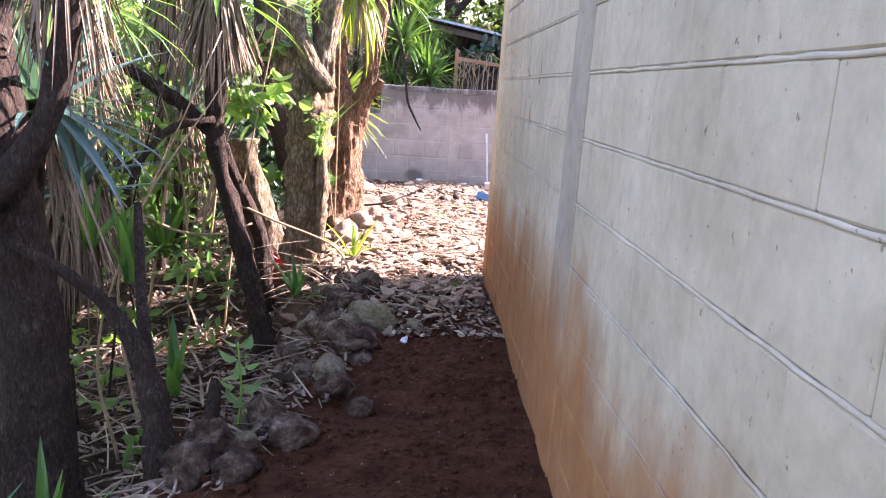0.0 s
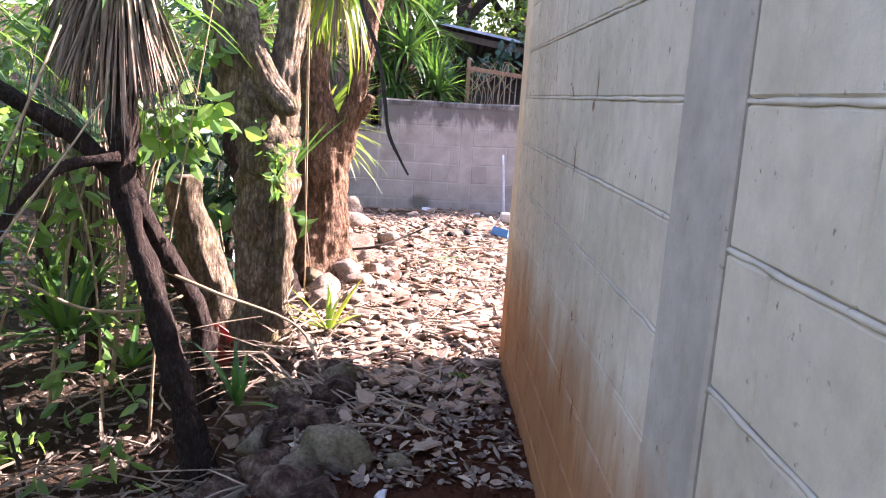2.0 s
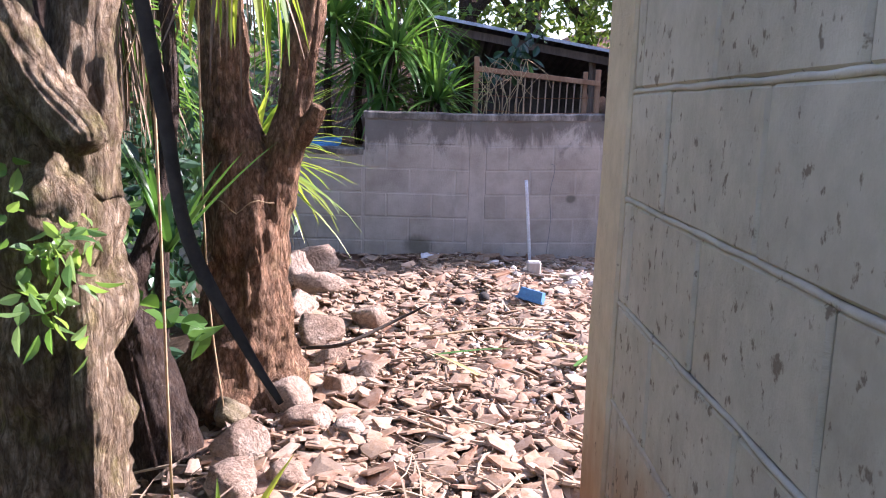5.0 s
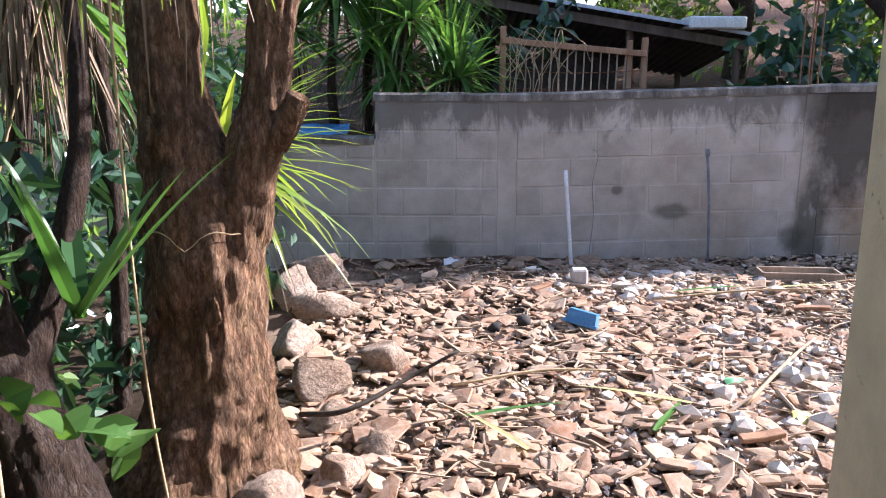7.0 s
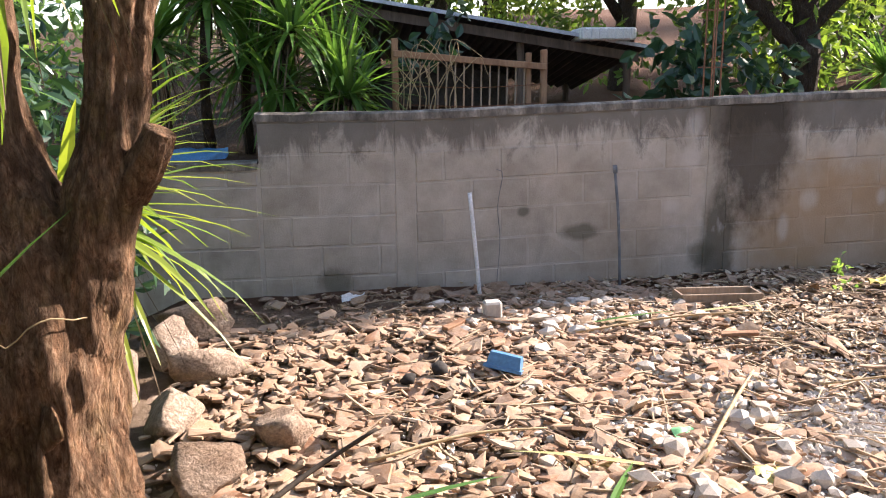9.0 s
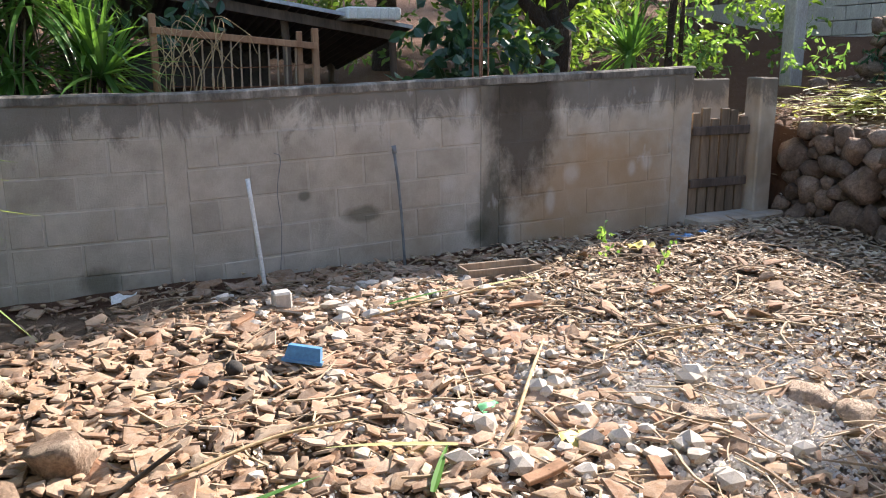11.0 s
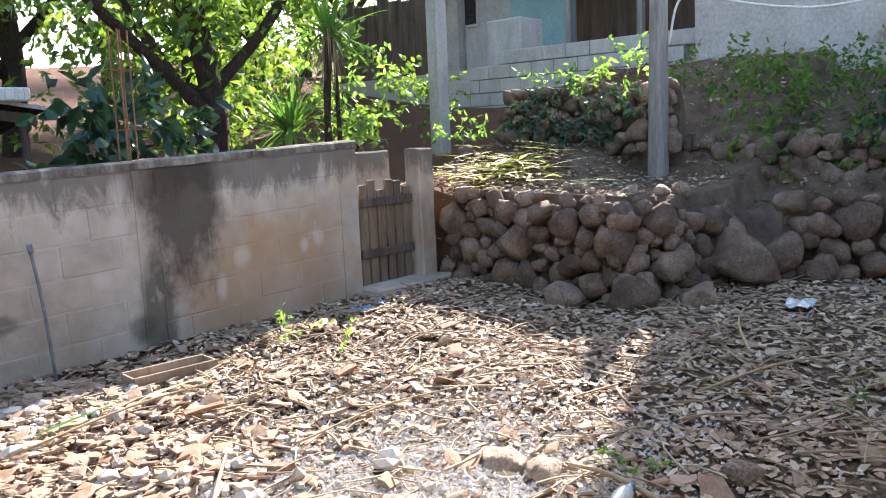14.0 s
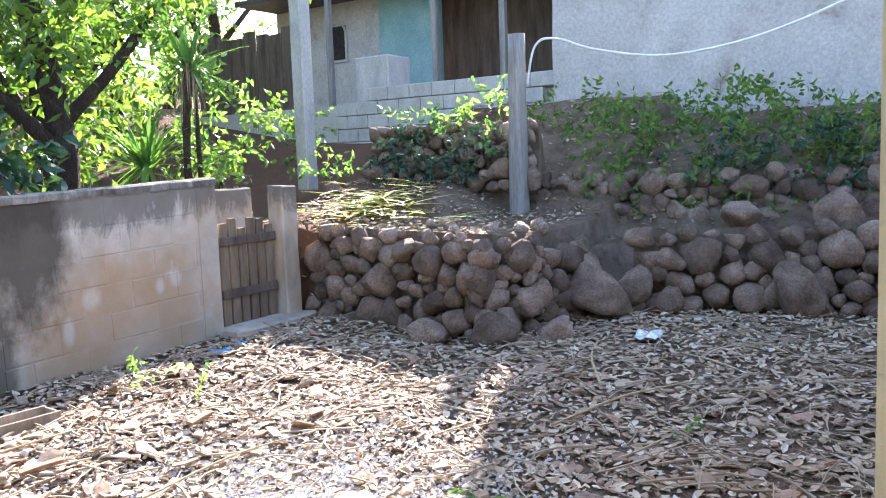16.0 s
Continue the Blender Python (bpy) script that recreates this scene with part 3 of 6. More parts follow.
def strap(base, heading, length, width, rise, droop, segs=5, fold=0.25, taper=1.0):
    """A sword-shaped leaf with a fold along its middle. rise: degrees above level at the base; droop: degrees by which it bends down."""
    g = Geo()
    p = Vector(base)
    h = Vector((math.cos(heading), math.sin(heading), 0))
    s = Vector((-h.y, h.x, 0))
    for i in range(segs + 1):
        t = i / segs
        a = radians(rise - droop * t * t)
        w = width * 0.5 * min(1.0, 0.55 + 2.2 * t) * (1 - t ** 2.2 * taper) + 0.0006
        up = h * -math.sin(a) + Vector((0, 0, 1)) * math.cos(a)
        for k, l in ((-1, fold), (0, 0), (1, fold)):
            g.v.append(p + s * (k * w) + up * (l * w))
        p = p + (h * math.cos(a) + Vector((0, 0, 1)) * math.sin(a)) * (length / segs)
    for i in range(segs):
        k = i * 3
        g.f += [(k, k + 1, k + 4, k + 3), (k + 1, k + 2, k + 5, k + 4)]
    return g


def blade(p, d, side, length, width, curl=0.15, shape=0):
    """A broad leaf of eight faces: from its stalk at p along d."""
    up = d.cross(side).normalized()
    g = Geo()
    prof = [(0, 0.05), (0.22, 0.75), (0.5, 1.0), (0.78, 0.62), (1.0, 0.03)] if shape == 0 else [(0, 0.4), (0.12, 0.95), (0.4, 1.0), (0.72, 0.6), (1.0, 0.03)]
    for t, w in prof:
        c = p + d * (length * t) - up * (curl * length * t * t)
        for k in (-1, 0, 1):
            g.v.append(c + side * (k * w * width * 0.5) + up * (abs(k) * 0.18 * w * width))
    for i in range(4):
        k = i * 3
        g.f += [(k, k + 1, k + 4, k + 3), (k + 1, k + 2, k + 5, k + 4)]
    return g


def leaf_cloud(clumps, n, length, width, seed, droop=-0.35, cheap=False, shape=0):
    """Leaves gathered round twigs in several clumps (x, y, z, rx, ry, rz), uneven, with gaps."""
    rng = random.Random(seed)
    g = Geo()
    vol = [c[3] * c[4] * c[5] for c in clumps]
    for c, v in zip(clumps, vol):
        k = max(6, int(n * v / sum(vol)))
        twigs = max(3, k // 9)
        for _ in range(twigs):
            r = any_way(rng) * (rng.uniform(0.25, 1.0) ** 0.5)
            if noise.noise(Vector((c[0] + r.x * c[3], c[1] + r.y * c[4], c[2] + r.z * c[5])) * (1.1 / max(0.2, (c[3] + c[5]) / 2)) + Vector((seed, 0, 0))) < -0.18:
                continue
            o = Vector((c[0] + r.x * c[3], c[1] + r.y * c[4], c[2] + r.z * c[5]))
            out = any_way(rng, 0.1)
            for j in range(9):
                p = o + out * (length * 0.35 * j) + any_way(rng) * length * 0.15
                d = (out * 0.5 + any_way(rng, droop)).normalized()
                s = d.cross(any_way(rng)).normalized()
                l = length * rng.uniform(0.6, 1.2)
                w = width * rng.uniform(0.7, 1.15)
                if cheap:
                    up = d.cross(s)
                    g.add([p, p + d * l * 0.45 + s * w * 0.5 + up * w * 0.12, p + d * l, p + d * l * 0.45 - s * w * 0.5 + up * w * 0.12], [(0, 1, 2), (0, 2, 3)])
                else:
                    b = blade(p, d, s, l, w, rng.uniform(0, 0.3), shape)
                    g.add(b.v, b.f)
    return g


def rosette(center, n, length, width, seed, low=-50, high=80, droop=(20, 60), spread=0.05, aim=None, arc=math.pi):
    rng = random.Random(seed)
    g = Geo()
    for i in range(n):
        h = rng.uniform(0, 2 * math.pi) if aim is None else aim + rng.uniform(-arc, arc)
        rise = rng.uniform(low, high)
        c = Vector(center) + Vector((math.cos(h), math.sin(h), 0)) * spread * rng.random() + Vector((0, 0, rng.uniform(-spread, spread)))
        s = strap(c, h, length * rng.uniform(0.7, 1.15), width * rng.uniform(0.75, 1.2), rise, rng.uniform(*droop))
        g.add(s.v, s.f)
    return g


def skirt(center, n, length, width, seed, radius=0.12):
    """Dead strap leaves that hang round a stem."""
    rng = random.Random(seed)
    g = Geo()
    for i in range(n):
        h = rng.uniform(0, 2 * math.pi)
        c = Vector(center) + Vector((math.cos(h), math.sin(h), 0)) * radius * rng.uniform(0.3, 1) + Vector((0, 0, rng.uniform(-0.1, 0.1)))
        s = strap(c, h, length * rng.uniform(0.5, 1.1), width * rng.uniform(0.25, 0.9), rng.uniform(-89, -58), rng.uniform(-8, 25), 5, rng.uniform(0.2, 0.9))
        g.add(s.v, s.f)
    return g


# ---- ground: path, yard, gully and the raised terraces, one sheet ----
def ease(a, b, x):
    t = min(1.0, max(0.0, (x - a) / (b - a)))
    return t * t * (3 - 2 * t)


def path_edge(y):
    """Where the level ground ends on the side of the trees."""
    return -0.62 + 0.34 * ease(2.2, 3.4, y) - 0.25 * ease(4.7, 5.4, y) - 0.35 * ease(6.3, 7.4, y)


def bank_foot(y):
    """Foot of the raised ground beyond the yard."""
    return 5.2 + 1.35 * ease(8.35, 7.95, y) + 0.55 * ease(7.6, 6.2, y)


def height(x, y):
    z = 0.0
    e = path_edge(y)
    z -= 0.42 * ease(e, e - 0.55, x) * (1 - 0.65 * ease(4.5, 5.6, y))
    z -= 0.05 * ease(9.3, 10.1, y)
    z += 0.04 * ease(1.5, 4.0, x) * ease(8.5, 10.0, y)
    # upper ground behind the block wall
    back = ease(10.22, 10.3, y) * (1 - 0.12 * ease(4.4, 4.5, x))
    z += 0.85 * back * (1 if x < 4.42 or x > 5.2 else ease(10.5, 11.6, y))
    # terrace behind the dry stone wall
    if y <= 10.3:
        f = bank_foot(y)
        z += (0.72 if y > 8.2 else 0.5) * ease(f + 0.10, f + (0.22 if y > 8.2 else 0.75), x) * (1 - ease(10.22, 10.3, y))
    z += 0.75 * ease(7.3, 8.3, x) * ease(11.6, 10.9, y) + 0.5 * ease(8.0, 9.5, x) + 0.35 * ease(5.3, 7.2, x) * ease(9.2, 9.9, y) * (1 - ease(10.9, 11.4, y)) * (1 - ease(7.2, 7.8, x))
    z += 0.35 * ease(6.5, 9.0, x) * ease(10.8, 12.0, y)
    z += 1.2 * ease(13.0, 22.0, y) + 3.0 * ease(20, 60, y) + 2.0 * ease(14, 40, x)
    z += 0.05 * noise.noise(Vector((x * 2.6, y * 2.6, 7))) * ease(4.2, 3.2, y) * ease(0.5, 0.2, x)
    z += 0.035 * noise.noise(Vector((x * 1.3, y * 1.3, 0))) + 0.018 * noise.noise(Vector((x * 5, y * 5, 3)))
    return z


def spaced(lo, hi, step, far):
    fine = [lo + (hi - lo) * i / round((hi - lo) / step) for i in range(round((hi - lo) / step) + 1)]
    out, s, a = [], step, hi
    while a < far:
        s *= 1.45
        a += s
        out.append(a)
    left, s, a = [], step, lo
    while a > -far:
        s *= 1.45
        a -= s
        left.append(a)
    return left[::-1] + fine + out


gx, gy = spaced(-2.2, 8.6, 0.06, 900), spaced(-0.6, 11.4, 0.06, 900)
ground_geo = Geo()
ground_geo.v = [(x, y, height(x, y)) for y in gy for x in gx]
ground_geo.f = [(j * len(gx) + i, j * len(gx) + i + 1, (j + 1) * len(gx) + i + 1, (j + 1) * len(gx) + i) for j in range(len(gy) - 1) for i in range(len(gx) - 1)]
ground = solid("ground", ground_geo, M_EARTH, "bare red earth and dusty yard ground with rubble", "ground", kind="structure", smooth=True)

# ---- the house beside the path: limewashed block wall ----
FACE, CORNER, COURSE, BLOCK = 0.495, 5.2, 0.195, 0.372
BED = 1.295
wall_house = thing("wall_house", "limewashed concrete block house wall with rust-red splashed foot", "wall", kind="structure")
part("core", joined(box(FACE + 0.007, 4.2, -3.0, CORNER - 0.012, -0.5, 2.06)), M_DARKJOINT, wall_house)
part("roof_slab", box(FACE - 0.06, 4.3, -3.1, CORNER, 2.07, 2.14, 0.01), M_COLUMN, wall_house)


def house_column(y0, y1, mat=None):
    g = refined(box(FACE - 0.006, FACE + 0.05, y0, y1, -0.3, 2.06, 0.006), 6)
    part("column", wobble(g, 0.004, 7), mat or M_PILLAR, wall_house, "smooth grey cement column")


house_column(2.425, 2.68)
# this column's tan carries the yard's bounced light
house_column(4.98, CORNER, M_CORNERLIT)

# ---- yard wall of bare blocks ----
WALL_Y = 10.15
def rise(x):
    return 0.032 * max(0.0, x - 0.5)


wall_back = thing("wall_back", "weathered grey concrete block yard wall with black stains", "wall", kind="structure")
g = Geo()
for x0, x1, z1 in ((-3.2, -0.46, 0.80), (-0.46, 0.5, 1.09), (0.5, 4.38, 1.09)):
    b = box(x0, x1, WALL_Y + 0.003, WALL_Y + 0.15, -0.4, z1)
    b.v = [(x, y, z + (rise(x) if z > 0 else 0)) for x, y, z in b.v]
    g.add(b.v, b.f)
part("core", g, M_BLOCKJOINT, wall_back)
for x0, x1, z1 in ((-3.2, -0.47, 0.82), (-0.47, 4.39, 1.12)):
    n = 40
    c = Geo()
    for i in range(n + 1):
        x = x0 + (x1 - x0) * i / n
        j = 0.008 * noise.noise(Vector((x * 6, z1, 0)))
        z = z1 + rise(x) + j
        for y, dz in ((WALL_Y - 0.008, -0.055), (WALL_Y - 0.008 + j, -0.012), (WALL_Y + 0.01, 0), (WALL_Y + 0.15, 0), (WALL_Y + 0.16, -0.055)):
            c.v.append((x, y, z + dz))
    for i in range(n):
        for k in range(4):
            a = i * 5 + k
            c.f.append((a, a + 5, a + 6, a + 1))
    c.f += [(0, 1, 2, 3, 4), tuple(n * 5 + k for k in (4, 3, 2, 1, 0))]
    part("coping", c, M_COPING, wall_back, "rough cement coping, blackened")
# pillar seams
for x0, x1, top in ((0.40, 0.53, 1.075), (2.52, 2.66, 1.14), (4.20, 4.38, 1.19)):
    b = refined(box(x0, x1, WALL_Y - 0.004, WALL_Y + 0.02, -0.35, top - 0.012, 0.003), 5)
    part("pillar", wobble(b, 0.004, 9, x0), M_BLOCK, wall_back, "cast concrete pillar flush with the blocks")

# ---- gate at the end of the yard wall ----
def gate():
    t = thing("garden_gate", "old dark wooden plank gate between concrete posts, closed", "gate", at=(4.78, 10.2, 0))
    for k in range(6):
        x = 4.42 + k * 0.098
        top = 0.88 + 0.05 * math.sin(k * 2.3)
        b = box(x, x + 0.082, 10.18, 10.205, 0.03, top, 0.004)
        part("plank", wobble(refined(b, 1), 0.006, 5, k), M_GATE, t)
    for z in (0.28, 0.70):
        part("rail", box(4.41, 5.0, 10.155, 10.18, z, z + 0.07, 0.004), M_DARKWOOD, t)
    return t


gate()
post = wobble(refined(box(5.02, 5.2, 10.08, 10.26, -0.2, 1.15, 0.012), 4), 0.008, 6)
solid("gate_post", post, M_BLOCK, "weathered grey concrete gate post", "post", kind="structure")
lint = wobble(refined(box(4.40, 5.03, 10.45, 10.55, -0.2, 1.14, 0.012), 4), 0.008, 6)
solid("wall_stub", lint, M_BLOCK, "weathered concrete wall behind the gate", "wall", kind="structure")
solid("gate_sill", wobble(refined(box(4.36, 5.25, 9.95, 10.25, -0.15, 0.06, 0.02), 3), 0.015, 5), M_BLOCK, "worn cement sill under the gate", "sill", kind="structure")

# ---- trees beside the path ----
def tree(name, label, limbs, mat, sides=18, rough=0.16, ridge=0.1, per=7, flake=0.0):
    t = thing(name, label, "tree", at=limbs[0][0][:3])
    for i, l in enumerate(limbs):
        part("trunk" if i == 0 else "limb", tube(l, sides if i == 0 else max(8, sides - 6), per, rough, 7.0, ridge, True, flake), mat, t, smooth=True)
    return t


old_tree = tree("old_tree", "thick old tree with ridged red-brown bark, forking low", [
    [(-0.650, 6.66, -0.25, 0.34), (-0.635, 6.66, 0.05, 0.27), (-0.615, 6.65, 0.3, 0.19), (-0.600, 6.65, 0.6, 0.152), (-0.610, 6.65, 0.9, 0.145), (-0.660, 6.65, 1.15, 0.102), (-0.685, 6.66, 1.45, 0.092), (-0.750, 6.7, 2.0, 0.085), (-0.900, 6.8, 2.9, 0.07)],
    [(-0.550, 6.65, 0.72, 0.10), (-0.475, 6.64, 0.95, 0.085), (-0.410, 6.64, 1.18, 0.07), (-0.375, 6.65, 1.45, 0.066), (-0.310, 6.7, 1.9, 0.06), (-0.150, 6.9, 2.8, 0.05)],
    [(-0.390, 6.62, 1.08, 0.045), (-0.330, 6.58, 1.15, 0.036), (-0.305, 6.57, 1.2, 0.03)],
    [(-0.650, 6.6, 0.05, 0.16), (-0.850, 6.5, -0.05, 0.10), (-1.070, 6.4, -0.2, 0.05)],
    [(-0.550, 6.6, 0.08, 0.14), (-0.410, 6.5, 0.0, 0.08), (-0.330, 6.42, -0.08, 0.04)],
], M_BARK, 80, 0.16, 0.11, 20, 0.075)
# unseen crown and limb over the yard, added to dapple the trunk with shade
part("crown", leaf_cloud([(1.0, 7.0, 2.45, 0.5, 0.45, 0.3), (1.7, 7.2, 2.45, 0.55, 0.45, 0.32), (2.3, 7.3, 2.5, 0.4, 0.4, 0.3), (0.3, 6.9, 2.6, 0.5, 0.4, 0.4)], 420, 0.13, 0.06, 30, cheap=True), M_FARLEAF, old_tree)
part("limb", tube([(-0.31, 6.7, 1.9, 0.05), (0.2, 6.85, 2.3, 0.04), (1.0, 7.0, 2.5, 0.03), (2.2, 7.3, 2.6, 0.015)], 8, 5, 0.15), M_BARK, old_tree, smooth=True)
for x, y, z, r in ((-0.695, 6.535, 1.11, 0.05), (-0.650, 6.525, 0.98, 0.045), (-0.550, 6.51, 0.62, 0.05), (-0.710, 6.52, 0.6, 0.05), (-0.450, 6.58, 1.05, 0.035)):
    part("knot", stone(x, y, z, r, r * 0.5, r * 1.2, int(z * 100), 0.5, 3), M_BARK, old_tree, "swollen bark knot", smooth=True)
ring = []
for i in range(25):
    a = 2 * math.pi * i / 24
    ring.append((-0.603 + 0.158 * math.cos(a), 6.65 + 0.158 * math.sin(a), 0.83 + 0.02 * math.sin(a * 5) + 0.012 * math.sin(a * 9), 0.0016))
part("wire_loop", tube(ring, 5, 2), M_DRYVINE, old_tree, "thin pale wire tied round the trunk", smooth=True)
# dark bark here puts the trunk's shadow into its colour
tree("leaning_tree", "leaning tree in shade-darkened brown bark, wrapped in a climbing vine", [
    [(-0.70, 6.17, -0.35, 0.15), (-0.79, 6.17, 0.05, 0.12), (-0.90, 6.18, 0.42, 0.10), (-1.0, 6.2, 0.72, 0.085), (-1.1, 6.22, 1.05, 0.07), (-1.2, 6.28, 1.6, 0.055), (-1.28, 6.35, 2.6, 0.04)],
    [(-0.93, 6.18, 0.5, 0.05), (-0.84, 6.3, 0.8, 0.032), (-0.80, 6.4, 1.2, 0.026), (-0.84, 6.45, 1.8, 0.02)],
], M_BARKDARK, 44, 0.18, 0.1, 14, 0.08)
mossy_tree = tree("mossy_tree", "gnarled pale-barked tree with moss and a broken knob", [
    [(-0.68, 5.27, -0.3, 0.19), (-0.685, 5.27, -0.02, 0.145), (-0.69, 5.26, 0.25, 0.125), (-0.685, 5.25, 0.68, 0.13), (-0.70, 5.25, 1.0, 0.145), (-0.80, 5.26, 1.25, 0.11), (-0.87, 5.28, 1.48, 0.095), (-0.98, 5.35, 2.0, 0.085), (-1.1, 5.4, 2.8, 0.06)],
    [(-0.80, 5.22, 1.62, 0.05), (-0.74, 5.18, 1.42, 0.055), (-0.66, 5.15, 1.26, 0.055), (-0.565, 5.13, 1.16, 0.045), (-0.545, 5.12, 1.13, 0.03)],
    [(-0.62, 5.25, 1.02, 0.08), (-0.61, 5.25, 1.3, 0.07), (-0.585, 5.27, 1.55, 0.065), (-0.53, 5.3, 2.0, 0.06), (-0.45, 5.4, 2.8, 0.045)],
    [(-0.60, 5.16, 0.85, 0.03), (-0.585, 5.14, 0.6, 0.04), (-0.59, 5.15, 0.35, 0.03), (-0.58, 5.16, 0.1, 0.04)],
], M_BARKPALE, 70, 0.32, 0.12, 18, 0.08)
stump = tree("cut_stump", "pale sawn-off tree stump, leaning", [
    [(-0.93, 5.55, -0.35, 0.16), (-0.99, 5.52, 0.1, 0.12), (-1.07, 5.48, 0.4, 0.10), (-1.13, 5.45, 0.64, 0.09), (-1.14, 5.45, 0.77, 0.086)],
], M_BARKPALE, 44, 0.18, 0.1, 12, 0.07)
thin_tree = tree("thin_dark_tree", "slender dark-barked tree with shaggy dead leaves", [
    [(-0.80, 4.58, -0.5, 0.075), (-0.88, 4.6, -0.1, 0.055), (-0.985, 4.6, 0.3, 0.05), (-1.08, 4.6, 0.63, 0.046), (-1.12, 4.6, 0.9, 0.052), (-1.12, 4.6, 1.1, 0.055), (-1.10, 4.6, 1.42, 0.06), (-1.12, 4.62, 2.0, 0.06), (-1.2, 4.6, 2.8, 0.05)],
    [(-1.09, 4.6, 0.80, 0.04), (-1.04, 4.7, 0.62, 0.04), (-0.97, 4.84, 0.40, 0.042), (-0.91, 4.98, 0.13, 0.044), (-0.89, 5.03, -0.35, 0.055)],
    [(-1.12, 4.6, 0.86, 0.04), (-1.3, 4.55, 1.02, 0.035), (-1.5, 4.5, 1.15, 0.03), (-1.75, 4.4, 1.35, 0.02)],
    [(-1.12, 4.55, 0.95, 0.022), (-1.3, 4.4, 0.9, 0.02), (-1.42, 4.3, 0.75, 0.018), (-1.5, 4.25, 0.55, 0.013)],
], M_BARKDARK, 36, 0.3, 0.18, 12, 0.16)
yucca_trunk = tree("leaning_tree", "dark heavy trunk with a bent grey-brown branch", [
    [(-1.28, 2.7, -0.6, 0.16), (-1.28, 2.7, -0.1, 0.135), (-1.29, 2.7, 0.3, 0.12), (-1.33, 2.7, 0.62, 0.11), (-1.4, 2.72, 1.2, 0.1), (-1.5, 2.8, 2.2, 0.09)],
    [(-1.42, 2.5, 0.72, 0.055), (-1.28, 2.55, 0.84, 0.05), (-1.17, 2.58, 1.02, 0.045), (-1.10, 2.6, 1.25, 0.045), (-1.06, 2.6, 1.6, 0.05), (-1.05, 2.65, 2.3, 0.05)],
], M_BARKDARK, 20, 0.2, 0.12)
young = tree("dead_sapling", "short dark dead sapling leaning over the gully", [
    [(-0.80, 2.55, -0.5, 0.07), (-0.80, 2.56, -0.1, 0.055), (-0.84, 2.6, 0.18, 0.045), (-0.95, 2.62, 0.40, 0.03), (-1.1, 2.6, 0.55, 0.022), (-1.35, 2.6, 0.68, 0.015)],
    [(-0.85, 2.62, 0.25, 0.025), (-0.92, 2.75, 0.42, 0.02), (-0.98, 2.9, 0.75, 0.014)],
    [(-0.79, 2.6, -0.3, 0.03), (-0.7, 2.75, -0.1, 0.03), (-0.68, 2.85, 0.12, 0.02)],
], M_BARKDARK, 12, 0.25, 0.12)


def yucca(name, label, center, n, length, width, seed, mat=M_STRAP, stem=None, dead=0, **kw):
    t = thing(name, label, "plant", "strap-leaved plants", at=center)
    if stem:
        part("stem", tube([(*stem, 0.042), (*[(a + b) / 2 + 0.04 * math.sin(seed + i) for i, (a, b) in enumerate(zip(stem, center))], 0.034), (*center, 0.04)], 10, 5, 0.2, 9), M_BARKDARK, t, smooth=True)
    part("leaves", rosette(center, n, length, width, seed, **kw), mat, t)
    if dead:
        part("dead_leaves", skirt((center[0], center[1], center[2] - 0.03), int(dead * 1.3), length * 1.0, width * 0.42, seed + 5), M_STRAW, t, "brown hanging dead leaves")
    return t


G = "tall strap-leaved plant with sword-shaped green leaves"
yucca("yucca", G, (-1.13, 4.62, 1.66), 80, 0.6, 0.045, 1, dead=210, low=-30)
yucca("yucca", G, (-1.10, 2.62, 1.56), 50, 0.5, 0.04, 2, dead=55, low=10)
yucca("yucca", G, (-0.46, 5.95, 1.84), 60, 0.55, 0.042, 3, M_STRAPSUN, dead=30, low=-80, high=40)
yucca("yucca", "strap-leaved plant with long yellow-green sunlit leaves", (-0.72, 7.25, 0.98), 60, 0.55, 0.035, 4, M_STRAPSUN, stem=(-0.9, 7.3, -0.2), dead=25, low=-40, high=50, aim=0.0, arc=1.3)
yucca("yucca", G, (-0.55, 11.0, 1.55), 90, 0.75, 0.05, 5, stem=(-0.6, 11.1, 0.8), dead=20, low=-40)
yucca("yucca", G, (0.05, 10.85, 1.35), 80, 0.6, 0.045, 6, stem=(0.0, 10.9, 0.8), low=-40)
yucca("yucca", G, (-0.1, 11.5, 1.95), 90, 0.75, 0.05, 7, stem=(-0.1, 11.6, 0.8), dead=25, low=-45)
yucca("yucca", G, (-1.2, 10.9, 1.6), 80, 0.75, 0.05, 8, stem=(-1.2, 11.0, 0.8), dead=30, low=-40)
yucca("yucca", G, (-0.35, 10.9, 2.3), 80, 0.7, 0.05, 9, stem=(-0.4, 11.0, 0.8), dead=40, low=-45)
for k, c in enumerate([(-0.35, 10.75, 1.25), (-0.8, 10.8, 1.85), (-0.25, 10.7, 1.65), (0.12, 10.6, 1.2)]):
    yucca("yucca", "dense strap-leaved plant behind the yard wall", c, 85, 0.55, 0.045, 160 + k, stem=(c[0] - 0.05, c[1] + 0.05, 0.8), dead=15, low=-45)
yucca("yucca", "strap-leaved plant with broad bluish leaves", (-1.35, 2.95, 1.08), 46, 0.55, 0.045, 10, M_BLUELEAF, stem=(-1.5, 3.3, -0.4), dead=40, low=-30)
yucca("yucca", G, (-1.9, 3.9, 1.15), 55, 0.6, 0.05, 11, M_BLUELEAF, stem=(-1.9, 3.9, -0.4), dead=70, low=-40)
yucca("yucca", G, (-2.2, 5.2, 1.2), 55, 0.6, 0.05, 12, stem=(-2.2, 5.2, -0.4), dead=110, low=-40)
